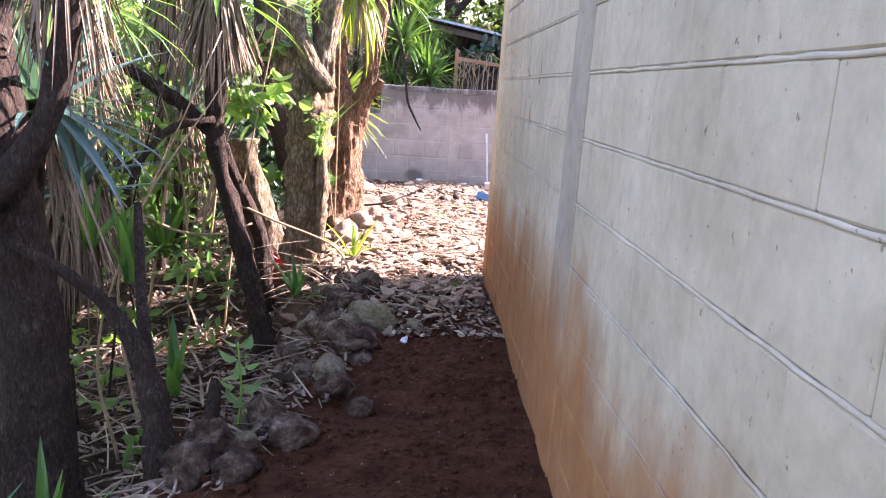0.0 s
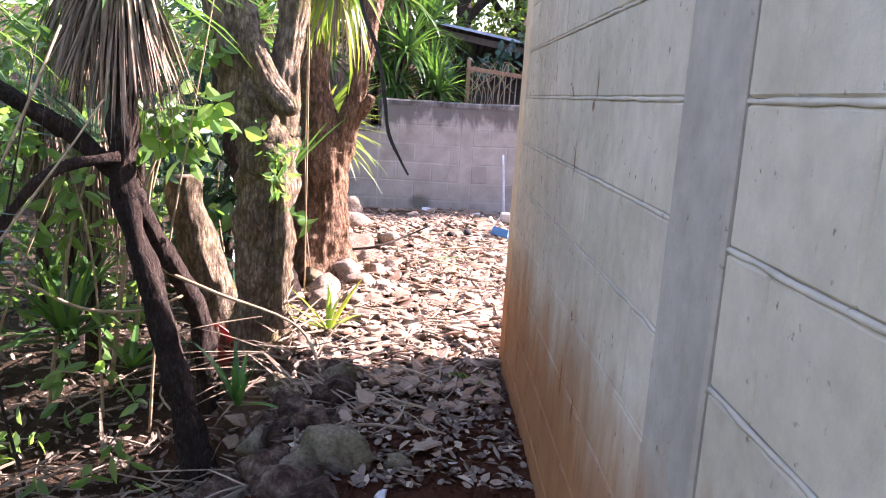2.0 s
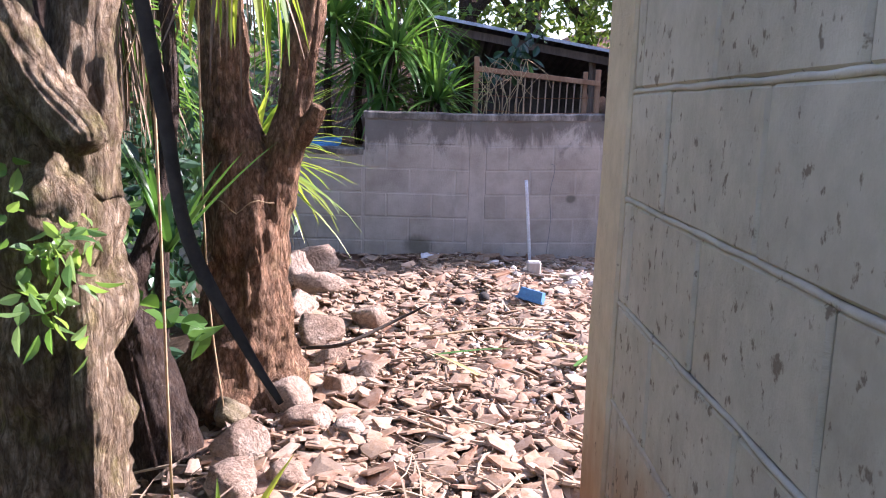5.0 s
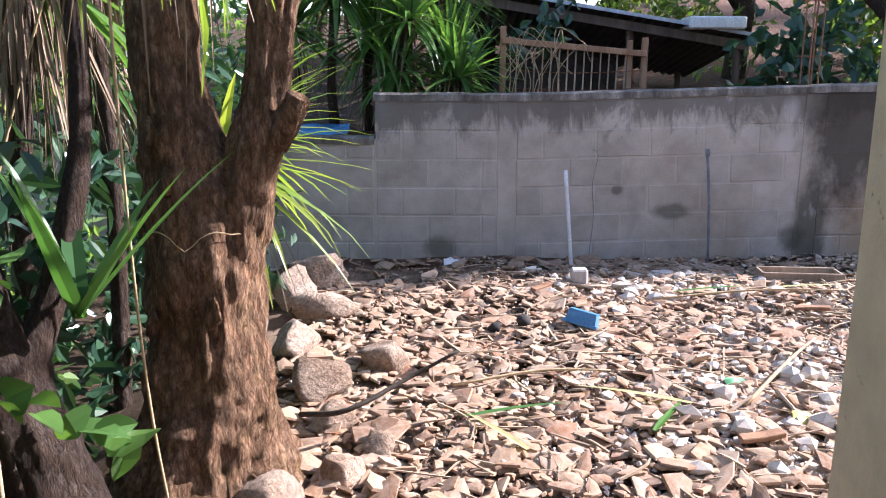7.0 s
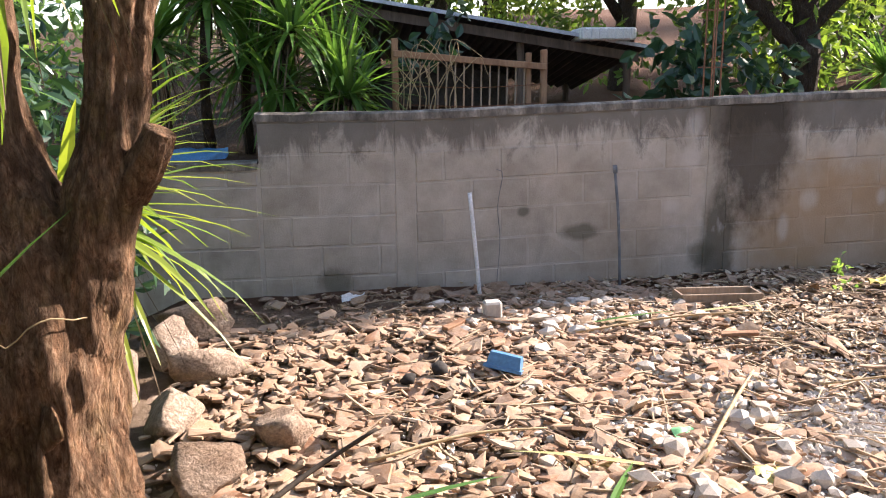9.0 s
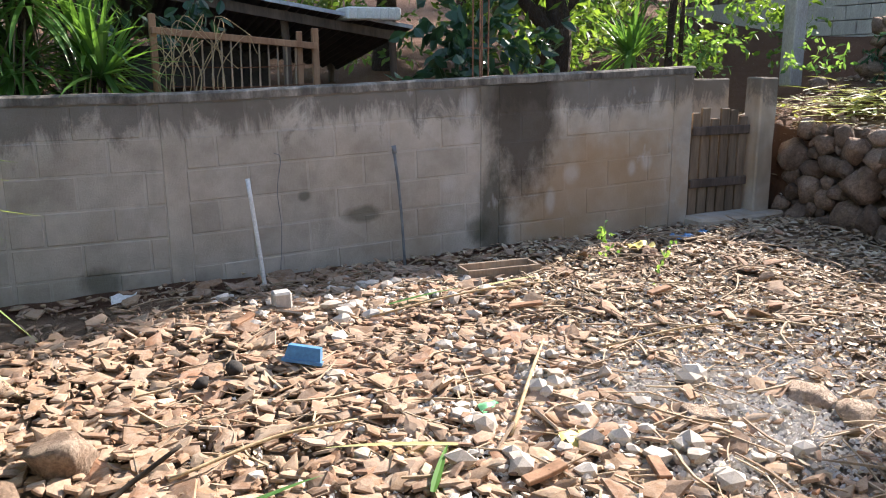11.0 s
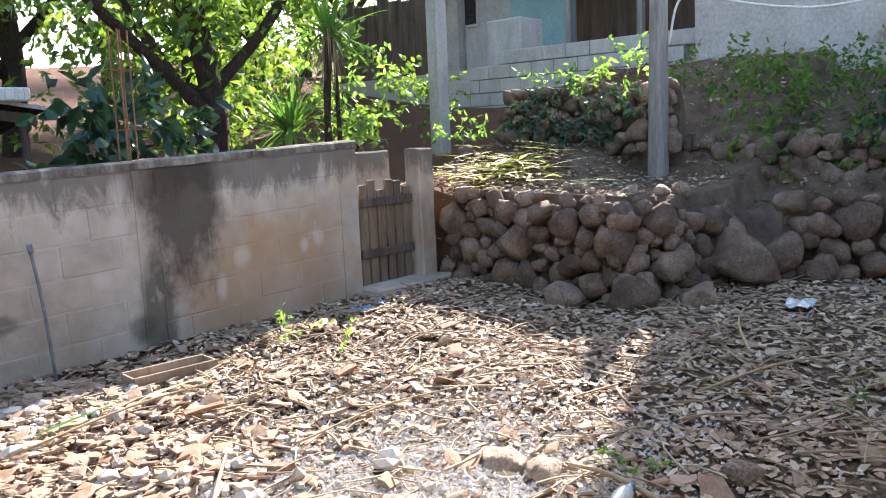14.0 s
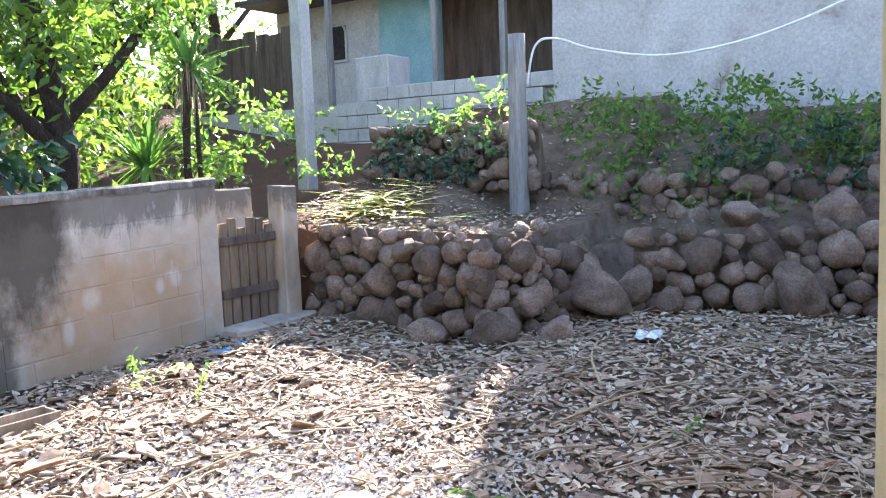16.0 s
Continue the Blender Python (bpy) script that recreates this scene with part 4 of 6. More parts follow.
yucca("yucca", G, (-1.8, 6.6, 1.5), 60, 0.65, 0.05, 13, stem=(-1.8, 6.6, -0.4), dead=90, low=-40)
yucca("yucca", G, (-1.3, 7.6, 1.9), 60, 0.65, 0.05, 14, stem=(-1.3, 7.6, -0.3), dead=90, low=-50)
yucca("yucca", G, (-2.4, 2.6, 1.5), 60, 0.65, 0.05, 15, stem=(-2.4, 2.6, -0.4), dead=100, low=-40)


def tuft(center, n, length, width, seed, label, low=25, high=85, droop=(5, 45), mat=M_STRAPLONE):
    """A young plant; every leaf a part."""
    rng = random.Random(seed)
    t = thing("young_yucca", label, "plant", "strap-leaved plants", at=center)
    for i in range(n):
        h = 2 * math.pi * i / n + rng.uniform(-0.4, 0.4)
        part("leaf", strap(center, h, length * rng.uniform(0.6, 1.1), width * rng.uniform(0.8, 1.2), rng.uniform(low, high), rng.uniform(*droop), 6), mat, t)
    return t


Y = "young strap-leaved plant with a fan of green leaves"
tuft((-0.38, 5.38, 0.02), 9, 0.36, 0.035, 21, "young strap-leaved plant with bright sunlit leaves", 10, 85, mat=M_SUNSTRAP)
tuft((-0.63, 4.48, -0.03), 12, 0.30, 0.035, 22, Y, 15, 75)
tuft((-0.765, 6.22, 0.70), 9, 0.50, 0.05, 23, Y, 45, 88, (0, 20))
tuft((-1.05, 3.0, 0.42), 9, 0.32, 0.045, 24, Y, 40, 88, (0, 20))
tuft((-1.25, 3.15, 0.5), 8, 0.34, 0.045, 25, Y, 40, 88, (0, 20))
tuft((-0.85, 2.9, 0.02), 7, 0.30, 0.045, 26, Y, 50, 88, (0, 15))
tuft((-0.98, 2.1, -0.15), 8, 0.34, 0.04, 27, Y, 40, 85, (0, 25))
tuft((-1.15, 1.95, -0.15), 7, 0.38, 0.04, 28, Y, 40, 85, (0, 25))
tuft((-1.25, 5.0, -0.1), 10, 0.4, 0.04, 29, Y, 20, 80)


def shrub(name, label, clumps, n, length, width, seed, mat, stems=(), cheap=False, shape=0, category="shrub"):
    t = thing(name, label, category, at=clumps[0][:3])
    for s in stems:
        part("stem", tube(s, 8, 5, 0.2, 9), M_BARKDARK, t, smooth=True)
    part("leaves", leaf_cloud(clumps, n, length, width, seed, cheap=cheap, shape=shape), mat, t)
    return t


def bunch(label, stem, center, spread, n, length, width, seed):
    """A branch with hanging broad leaves; every leaf a part."""
    rng = random.Random(seed)
    t = thing("leafy_branch", label, "shrub", at=stem[0][:3])
    part("stem", tube(stem, 7, 5, 0.15, 15), M_DRYVINE, t, smooth=True)
    for i in range(n):
        p = Vector([c + rng.gauss(0, s * 0.5) for c, s in zip(center, spread)])
        h = rng.uniform(0, 2 * math.pi)
        d = Vector((math.cos(h) * 0.7, math.sin(h) * 0.7, rng.uniform(-1.0, -0.1))).normalized()
        face = (Vector((0.8, -0.5, 0.5)) + any_way(rng) * 0.8).normalized()
        side = d.cross(face).normalized()
        part("leaf", blade(p, d, side, length * rng.uniform(0.7, 1.15), width * rng.uniform(0.8, 1.15), rng.uniform(0, 0.25)), M_BROADLONE, t)
    return t


B = "branch with a bunch of broad bright green sunlit leaves"
bunch(B, [(-1.35, 5.0, -0.2, 0.012), (-1.2, 4.9, 0.6, 0.010), (-0.95, 4.8, 1.2, 0.005)], (-0.95, 4.8, 1.09), (0.21, 0.10, 0.15), 60, 0.125, 0.064, 31)
bunch(B, [(-1.35, 5.3, -0.2, 0.010), (-1.2, 5.2, 0.9, 0.008), (-0.95, 5.1, 1.5, 0.004)], (-0.98, 5.1, 1.4), (0.16, 0.08, 0.10), 22, 0.10, 0.05, 37)
bunch(B, [(-1.6, 4.9, -0.3, 0.010), (-1.5, 4.95, 0.5, 0.008), (-1.4, 5.0, 0.9, 0.004)], (-1.42, 5.0, 0.75), (0.25, 0.12, 0.25), 50, 0.11, 0.05, 38)
shrub("leafy_shrub", "small leafy sprout on the mossy trunk", [(-0.66, 5.02, 0.90, 0.12, 0.08, 0.08), (-0.63, 5.05, 0.42, 0.07, 0.05, 0.05)], 120, 0.055, 0.025, 32, M_BROAD)
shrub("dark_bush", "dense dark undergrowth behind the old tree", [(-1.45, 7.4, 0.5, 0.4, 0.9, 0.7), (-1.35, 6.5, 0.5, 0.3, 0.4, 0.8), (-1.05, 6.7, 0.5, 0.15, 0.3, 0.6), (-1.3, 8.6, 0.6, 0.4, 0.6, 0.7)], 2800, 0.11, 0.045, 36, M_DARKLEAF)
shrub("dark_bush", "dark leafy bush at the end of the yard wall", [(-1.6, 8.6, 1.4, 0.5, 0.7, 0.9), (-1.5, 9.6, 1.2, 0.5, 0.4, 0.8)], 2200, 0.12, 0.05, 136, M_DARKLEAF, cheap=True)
shrub("undergrowth", "tangled green undergrowth with dry stems", [(-1.6, 4.2, 0.0, 0.6, 0.8, 0.35), (-1.7, 5.8, 0.2, 0.5, 0.9, 0.5), (-1.5, 3.0, -0.1, 0.5, 0.6, 0.3), (-2.2, 4.8, 0.6, 0.6, 1.2, 0.7)], 1500, 0.09, 0.042, 33, M_BROAD)
shrub("climber", "climbing vine with heart-shaped leaves", [(-0.85, 5.99, 0.62, 0.09, 0.05, 0.3)], 34, 0.10, 0.088, 34, M_STRAP, stems=[[(-0.72, 6.0, -0.2, 0.009), (-0.82, 6.02, 0.3, 0.008), (-0.88, 6.0, 0.7, 0.006), (-0.9, 6.0, 1.05, 0.004)]], shape=1)
yucca("yucca", G, (-1.55, 3.7, 1.5), 60, 0.6, 0.045, 16, stem=(-1.7, 3.8, -0.4), dead=200, low=-30)
yucca("yucca", G, (-1.6, 5.4, 1.7), 60, 0.6, 0.045, 17, stem=(-1.7, 5.5, -0.4), dead=200, low=-40)
yucca("yucca", G, (-1.2, 6.95, 1.6), 60, 0.6, 0.045, 18, stem=(-1.3, 6.95, -0.3), dead=90, low=-50)
yucca("yucca", G, (-1.6, 8.3, 1.3), 60, 0.6, 0.045, 20, stem=(-1.6, 8.3, -0.3), dead=120, low=-50)
yucca("yucca", G, (-2.1, 4.4, 0.5), 50, 0.55, 0.045, 71, dead=40, low=-20)
yucca("yucca", G, (-1.5, 4.9, 0.1), 40, 0.45, 0.04, 72, low=0)
shrub("undergrowth", "sunlit green leaves behind the trees", [(-1.7, 5.0, 0.9, 0.3, 0.6, 0.5), (-2.1, 6.3, 1.0, 0.4, 0.8, 0.6), (-1.9, 4.0, 0.6, 0.3, 0.5, 0.5), (-1.7, 7.6, 0.7, 0.35, 0.9, 0.7)], 1300, 0.10, 0.045, 35, M_BROAD)
seedling = thing("seedling", "small broad-leaved seedling on the path edge", "plant", at=(-0.58, 2.75, 0))
part("stem", tube([(-0.58, 2.75, -0.05, 0.006), (-0.57, 2.75, 0.12, 0.005), (-0.585, 2.75, 0.30, 0.003)], 6, 4), M_BROADLONE, seedling, smooth=True)
srng = random.Random(3)
for k in range(13):
    h = k * 2.4
    zz = 0.05 + 0.02 * k
    d = Vector((math.cos(h), math.sin(h), srng.uniform(-0.1, 0.4))).normalized()
    part("leaf", blade(Vector((-0.575, 2.75, zz)) + d * 0.02, d, d.cross(Vector((0, 0, 1))).normalized(), srng.uniform(0.05, 0.085), srng.uniform(0.035, 0.05), 0.2, 1), M_BROADLONE, seedling)
for k, (c, n) in enumerate([((-3.2, 3.0, 1.0, 0.8, 1.6, 1.5), 2600), ((-3.2, 6.0, 1.2, 0.8, 1.6, 1.6), 2600), ((-2.8, 8.8, 1.0, 0.9, 1.3, 1.4), 2200), ((-3.0, 0.2, 1.0, 0.9, 1.5, 1.6), 1800), ((-2.0, 11.6, 1.8, 0.9, 0.8, 1.2), 1500)]):
    shrub("bush", "dense dark green bush behind the trees", [c], n, 0.12, 0.05, 41 + k, M_BROAD, cheap=True)

# dry fronds fallen over the path-side stones
for k, (x, y, a, n) in enumerate([(-0.42, 4.62, 0.6, 26), (-0.55, 5.0, 2.6, 22), (-0.9, 3.6, 1.2, 22), (-1.1, 4.3, 2.0, 26), (-0.75, 2.95, 0.9, 16)]):
    t = thing("dry_fronds", "fallen dry grey-brown strap leaves over the stones", "dead leaves", "fallen fronds", at=(x, y, height(x, y)))
    part("dead_leaves", rosette((x, y, height(x, y) + 0.14), n, 0.5, 0.014, 90 + k, low=-25, high=15, droop=(0, 25), spread=0.18, aim=a, arc=2.2), M_STRAW, t)
for k in range(16):
    vr = random.Random(700 + k)
    x, y = vr.uniform(-2.0, -0.95), vr.uniform(3.2, 7.6)
    z = height(x, y)
    solid("dead_weed", tube([(x, y, z - 0.05, 0.008), (x + vr.uniform(-0.15, 0.15), y + vr.uniform(-0.1, 0.1), z + vr.uniform(0.5, 0.9), 0.006), (x + vr.uniform(-0.4, 0.4), y + vr.uniform(-0.3, 0.3), z + vr.uniform(1.1, 2.0), 0.003)], 6, 6, 0.2, 15), M_DRYVINE if k % 3 else M_VINE, "tall thin dead weed in the undergrowth", "weed", "dead weeds", smooth=True)

for k, c in enumerate([(-1.75, 4.15, 0.92), (-1.5, 5.25, 0.95), (-1.45, 3.5, 0.7), (-2.0, 5.9, 1.0)]):
    yucca("yucca", "strap-leaved plant with a thick skirt of dead brown leaves", c, 26, 0.5, 0.045, 140 + k, M_BLUELEAF, stem=(c[0] - 0.05, c[1], -0.4), dead=230, low=0)

# ---- shed behind the yard wall ----
def shed():
    t = thing("shed", "low open shed with a dark rusted sheet roof", "shed", at=(1.6, 13.5, 0.85))
    n = 34
    g = Geo()
    for j, (y, dz) in enumerate(((12.95, 0.0), (15.6, -0.42))):
        for i in range(n * 2 + 1):
            x = -0.1 + 3.25 * i / (n * 2)
            z = 2.14 - 0.16 * (x - 0.0) + dz + (0.014 if i % 2 else -0.014)
            g.v.append((x, y, z))
    m = n * 2 + 1
    g.f = [(i, i + 1, m + i + 1, m + i) for i in range(m - 1)]
    part("roof_sheet", g, M_SHEET, t)
    e = box(-0.1, 3.15, 12.93, 12.955, 0.0, 0.035)
    e.v = [(x, y, z + 2.125 - 0.16 * x) for x, y, z in e.v]
    part("roof_edge", e, M_SHEETEDGE, t, "zinc sheet edge")
    for x, y in ((0.2, 13.1), (3.0, 13.15), (1.9, 13.2), (0.1, 15.4), (3.0, 15.4)):
        part("post", tube([(x, y, 0.7, 0.045), (x + 0.02, y, 1.3, 0.04), (x, y, 2.1 - 0.16 * x + (-0.42 if y > 14 else 0), 0.04)], 8, 3, 0.1), M_DARKWOOD, t)
    b = box(-0.1, 3.1, 13.05, 13.12, -0.09, 0.0)
    b.v = [(x, y, z + 2.08 - 0.16 * x) for x, y, z in b.v]
    part("beam", b, M_DARKWOOD, t)
    part("back_panel", box(-0.1, 2.2, 15.3, 15.36, 0.8, 1.5), M_SHEET, t)
    return t


shed()


def crate(at):
    t = thing("plastic_crate", "white plastic crate lying on the shed roof", "crate", at=at)
    x, y, z = at
    part("tray", box(x - 0.28, x + 0.28, y - 0.2, y + 0.2, z, z + 0.12, 0.015), M_WHITE, t)
    for k in range(7):
        part("rib", box(x - 0.26 + k * 0.08, x - 0.245 + k * 0.08, y - 0.215, y - 0.2, z + 0.01, z + 0.11), M_WHITE, t)
    return t


crate((2.72, 13.05, 1.70))


def crib():
    """Slatted crib frame leaning behind the wall."""
    t = thing("slatted_frame", "old wooden frame with thin bars and dry vines", "frame", at=(1.0, 10.7, 0.9))
    part("post", box(0.43, 0.475, 10.68, 10.72, 0.8, 1.60, 0.004), M_REDWOOD, t)
    part("post", box(1.49, 1.535, 10.68, 10.72, 0.8, 1.52, 0.004), M_REDWOOD, t)
    part("post", box(1.385, 1.425, 10.70, 10.73, 0.8, 1.5, 0.004), M_REDWOOD, t)
    top = box(0.44, 1.52, 10.655, 10.68, 0, 0.045, 0.004)
    top.v = [(x, y, z + 1.475 - 0.09 * (x - 0.44)) for x, y, z in top.v]
    part("rail", top, M_REDWOOD, t)
    for k in range(13):
        x = 0.62 + k * 0.062
        part("bar", tube([(x, 10.70, 0.85, 0.007), (x + 0.01, 10.7, 1.44, 0.006)], 5, 2), M_WOOD, t)
    vr = random.Random(8)
    for k in range(14):
        x = vr.uniform(0.45, 0.9)
        part("dry_vine", tube([(x, 10.66, 0.9, 0.004), (x + vr.uniform(-0.12, 0.12), 10.64, 1.2, 0.004), (x + vr.uniform(-0.1, 0.25), 10.65, vr.uniform(1.35, 1.6), 0.003), (x + vr.uniform(0.0, 0.45), 10.66, vr.uniform(1.2, 1.5), 0.003)], 4, 5), M_DRYVINE, t)
    for z in (1.15, 1.28):
        part("wire", tube([(0.46, 10.69, z, 0.004), (1.0, 10.69, z - 0.02, 0.004), (1.5, 10.69, z, 0.004)], 4, 3), M_RUST, t)
    return t


crib()


def rebar(x, y):
    t = thing("rebar_cage", "rusty reinforcing bars standing out of the wall", "rebar", at=(x, y, 1.1))
    for dx, dy in ((0, 0), (0.055, 0), (0.10, 0.06), (0.15, 0.06)):
        part("bar", tube([(x + dx, y + dy, 1.0, 0.006), (x + dx + 0.005, y + dy, 2.0, 0.006)], 5, 2), M_RUST, t)
    for z in (1.38, 1.75):
        part("tie", tube([(x - 0.01, y - 0.01, z, 0.004), (x + 0.16, y - 0.01, z, 0.004), (x + 0.16, y + 0.07, z, 0.004), (x - 0.01, y + 0.07, z, 0.004), (x - 0.01, y - 0.01, z, 0.004)], 4, 1), M_RUST, t)


rebar(2.48, 10.20)

# ---- trees and shrubs behind the wall ----
def big_tree(label, limbs, clumps, n, length, width, seed, leaf=M_FARLEAF, bark=M_BARKDARK, cheap=True):
    t = thing("tree", label, "tree", at=limbs[0][0][:3])
    for i, l in enumerate(limbs):
        part("trunk" if i == 0 else "limb", tube(l, 12, 5, 0.18, 3, 0.08), bark, t, smooth=True)
    part("crown", leaf_cloud(clumps, n, length, width, seed, cheap=cheap), leaf, t)
    return t


big_tree("tree with dark trunk and large glossy leaves", [[(4.0, 11.6, 0.7, 0.13), (4.05, 11.6, 1.6, 0.11), (3.9, 11.6, 2.4, 0.1), (3.7, 11.7, 3.6, 0.08)], [(4.03, 11.6, 1.7, 0.07), (4.5, 11.5, 2.2, 0.05), (5.0, 11.5, 2.8, 0.04)], [(4.0, 11.6, 1.5, 0.06), (3.4, 11.5, 2.0, 0.05), (2.9, 11.4, 2.4, 0.04)]],
         [(3.4, 11.6, 2.5, 1.0, 0.7, 0.6), (4.6, 11.7, 2.9, 0.9, 0.7, 0.7), (4.0, 11.9, 1.7, 0.9, 0.4, 0.6)], 3600, 0.14, 0.06, 51)
shrub("large_leaved_shrub", "shrub with large dark bluish-green leaves", [(2.95, 10.95, 1.45, 0.5, 0.25, 0.35), (3.5, 11.0, 1.3, 0.4, 0.25, 0.3)], 420, 0.16, 0.09, 52, M_DARKLEAF, [[(3.0, 11.0, 0.8, 0.02), (3.0, 11.0, 1.5, 0.012)]])
shrub("large_leaved_shrub", "shrub with large dark leaves by the shed", [(0.55, 12.2, 1.6, 0.4, 0.25, 0.25)], 120, 0.16, 0.09, 53, M_DARKLEAF, [[(0.6, 12.2, 0.8, 0.02), (0.6, 12.2, 1.6, 0.012)]])
shrub("leafy_shrub", "sunlit bush beside the gate", [(5.3, 11.2, 1.7, 0.35, 0.35, 0.6), (5.0, 11.4, 2.3, 0.4, 0.35, 0.4)], 800, 0.10, 0.045, 54, M_BROAD, [[(5.2, 11.3, 0.8, 0.03), (5.2, 11.3, 2.2, 0.015)]])
shrub("leafy_shrub", "bush with small leaves over the earth bank", [(6.2, 12.2, 1.5, 0.7, 0.3, 0.5), (7.6, 12.6, 1.75, 0.6, 0.4, 0.35), (5.6, 11.7, 1.2, 0.4, 0.3, 0.35)], 1100, 0.10, 0.045, 154, M_FARLEAF, [[(6.2, 12.2, 0.8, 0.03), (6.2, 12.2, 1.7, 0.015)]])
yucca("yucca", G, (4.55, 11.2, 1.35), 70, 0.55, 0.04, 55, stem=(4.55, 11.2, 0.8), dead=20, low=-40)
yucca("yucca", G, (4.9, 11.0, 2.2), 50, 0.5, 0.04, 56, stem=(4.9, 11.1, 0.8), dead=40, low=-40)
FAR = [(12.5, 19.5, 2.4, 0.6), (0.4, 15.3, 1.8, 0.9), (2.6, 18.2, 2.4, 0.5), (5.2, 14.0, 1.5, 0.6), (-3.5, 14.5, 2.4, 0.3), (-1.0, 16.6, 2.4, 0.4), (1.5, 17.0, 2.4, 0.4), (4.0, 16.2, 2.4, 0.3), (6.3, 15.4, 2.2, 0.2), (8.6, 17.5, 2.4, 0.3), (12.0, 20.5, 3.0, 0.4), (-6, 12, 2.6, 0), (-6.5, 7.5, 2.6, 0), (-6, 3, 2.6, 0), (-5.5, -2, 2.5, 0), (-2.5, 20, 3, 1.5), (3, 21, 3.2, 1.5), (8, 22, 3.2, 1.5)]
for k, (x, y, s, up) in enumerate(FAR):
    z = height(x, y)
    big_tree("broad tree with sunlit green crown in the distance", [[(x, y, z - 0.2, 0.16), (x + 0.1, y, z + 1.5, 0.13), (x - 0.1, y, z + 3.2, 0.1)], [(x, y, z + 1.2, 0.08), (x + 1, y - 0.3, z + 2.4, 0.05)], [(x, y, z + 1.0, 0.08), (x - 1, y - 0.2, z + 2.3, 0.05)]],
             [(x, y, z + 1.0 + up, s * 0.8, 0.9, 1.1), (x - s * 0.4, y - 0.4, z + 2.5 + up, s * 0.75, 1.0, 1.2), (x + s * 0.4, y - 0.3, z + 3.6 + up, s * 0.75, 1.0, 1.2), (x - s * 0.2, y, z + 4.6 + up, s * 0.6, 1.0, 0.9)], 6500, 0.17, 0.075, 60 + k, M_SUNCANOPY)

# ---- dry stone wall, boulders and the upper terrace ----
def stone_wall():
    t = thing("stone_wall", "dry stone retaining wall of dark round field stones", "wall", kind="structure")
    rng = random.Random(5)
    def run(p0, p1, z0, z1, size):
        a, b = Vector(p0), Vector(p1)
        d = b - a
        n = Vector((d.y, -d.x)).normalized()
        put = []
        tries = int(d.length * (z1 - z0) / (size * size) * 60)
        for k in range(tries):
            r = size * rng.uniform(0.42, 0.95) * (1.0 - 0.55 * k / tries)
            u, z = rng.uniform(0, d.length), rng.uniform(z0 + r * 0.4, z1 - r * 0.5)
            if any((u - q[0]) ** 2 + ((z - q[1]) * 1.2) ** 2 < ((r + q[2]) * 0.67) ** 2 for q in put):
                continue
            put.append((u, z, r))
            q = a + d.normalized() * u
            k2 = 0.14 * (z - z0) - rng.uniform(0, 0.03)
            part("stone", stone(q.x - n.x * k2, q.y - n.y * k2, z, r * 1.1, r * 0.9, r * 0.95, rng.randrange(9999), 0.5, 2, math.atan2(d.y, d.x) + rng.uniform(-0.4, 0.4)), M_DARKROCK, t, smooth=True)
        back = Geo()
        back.add([(a.x + n.x * -0.10, a.y + n.y * -0.10, z0 - 0.1), (b.x + n.x * -0.10, b.y + n.y * -0.10, z0 - 0.1), (b.x - n.x * 0.2, b.y - n.y * 0.2, z1 - 0.02), (a.x - n.x * 0.2, a.y - n.y * 0.2, z1 - 0.02), (a.x - n.x * 0.4, a.y - n.y * 0.4, z0 - 0.1), (b.x - n.x * 0.4, b.y - n.y * 0.4, z0 - 0.1)], [(0, 1, 2, 3), (3, 2, 5, 4), (0, 3, 4), (1, 5, 2), (0, 4, 5, 1)])
        part("earth_fill", back, M_EARTH, t, "dark earth between the stones")
    run((5.3, 10.05), (5.12, 8.25), -0.03, 0.78, 0.21)
    run((5.12, 8.25), (5.6, 8.0), -0.03, 0.72, 0.21)
    run((5.6, 8.0), (6.5, 7.95), -0.03, 0.64, 0.21)
    run((6.55, 7.6), (7.1, 6.3), -0.03, 0.7, 0.24)
    run((7.1, 6.3), (7.25, 4.0), -0.03, 0.75, 0.24)
    run((7.35, 11.0), (7.45, 9.0), 0.95, 1.7, 0.19)
    run((7.6, 9.0), (7.9, 5.0), 0.6, 1.15, 0.2)
    return t


stone_wall()
for k, (x, y, z, r) in enumerate([(6.15, 7.75, 0.22, 0.32), (5.05, 8.1, 0.08, 0.2), (4.95, 8.6, 0.06, 0.17), (5.4, 7.75, 0.06, 0.16), (6.6, 7.3, 0.1, 0.15), (6.9, 6.4, 0.2, 0.28), (6.95, 5.6, 0.2, 0.25), (7.3, 6.9, 0.75, 0.22), (7.4, 6.2, 0.8, 0.25)]):
    solid("boulder", stone(x, y, z, r, r * 0.9, r * 0.85, 310 + k, 0.2, 3), M_DARKROCK, "large rounded brown boulder", "boulder", "boulders", smooth=True)

wp = wobble(tube([(7.35, 9.1, 0.5, 0.10), (7.34, 9.1, 1.5, 0.095), (7.36, 9.1, 2.52, 0.085)], 14, 5, 0.06, 5), 0.008, 6)
solid("wooden_pole", wp, M_GREYPOST, "weathered grey wooden utility pole", "pole", smooth=True)
cp = wobble(refined(box(7.27, 7.45, 11.9, 12.08, 1.0, 4.2, 0.012), 5), 0.005, 5)
solid("concrete_post", cp, M_POST, "tall square concrete post", "post")
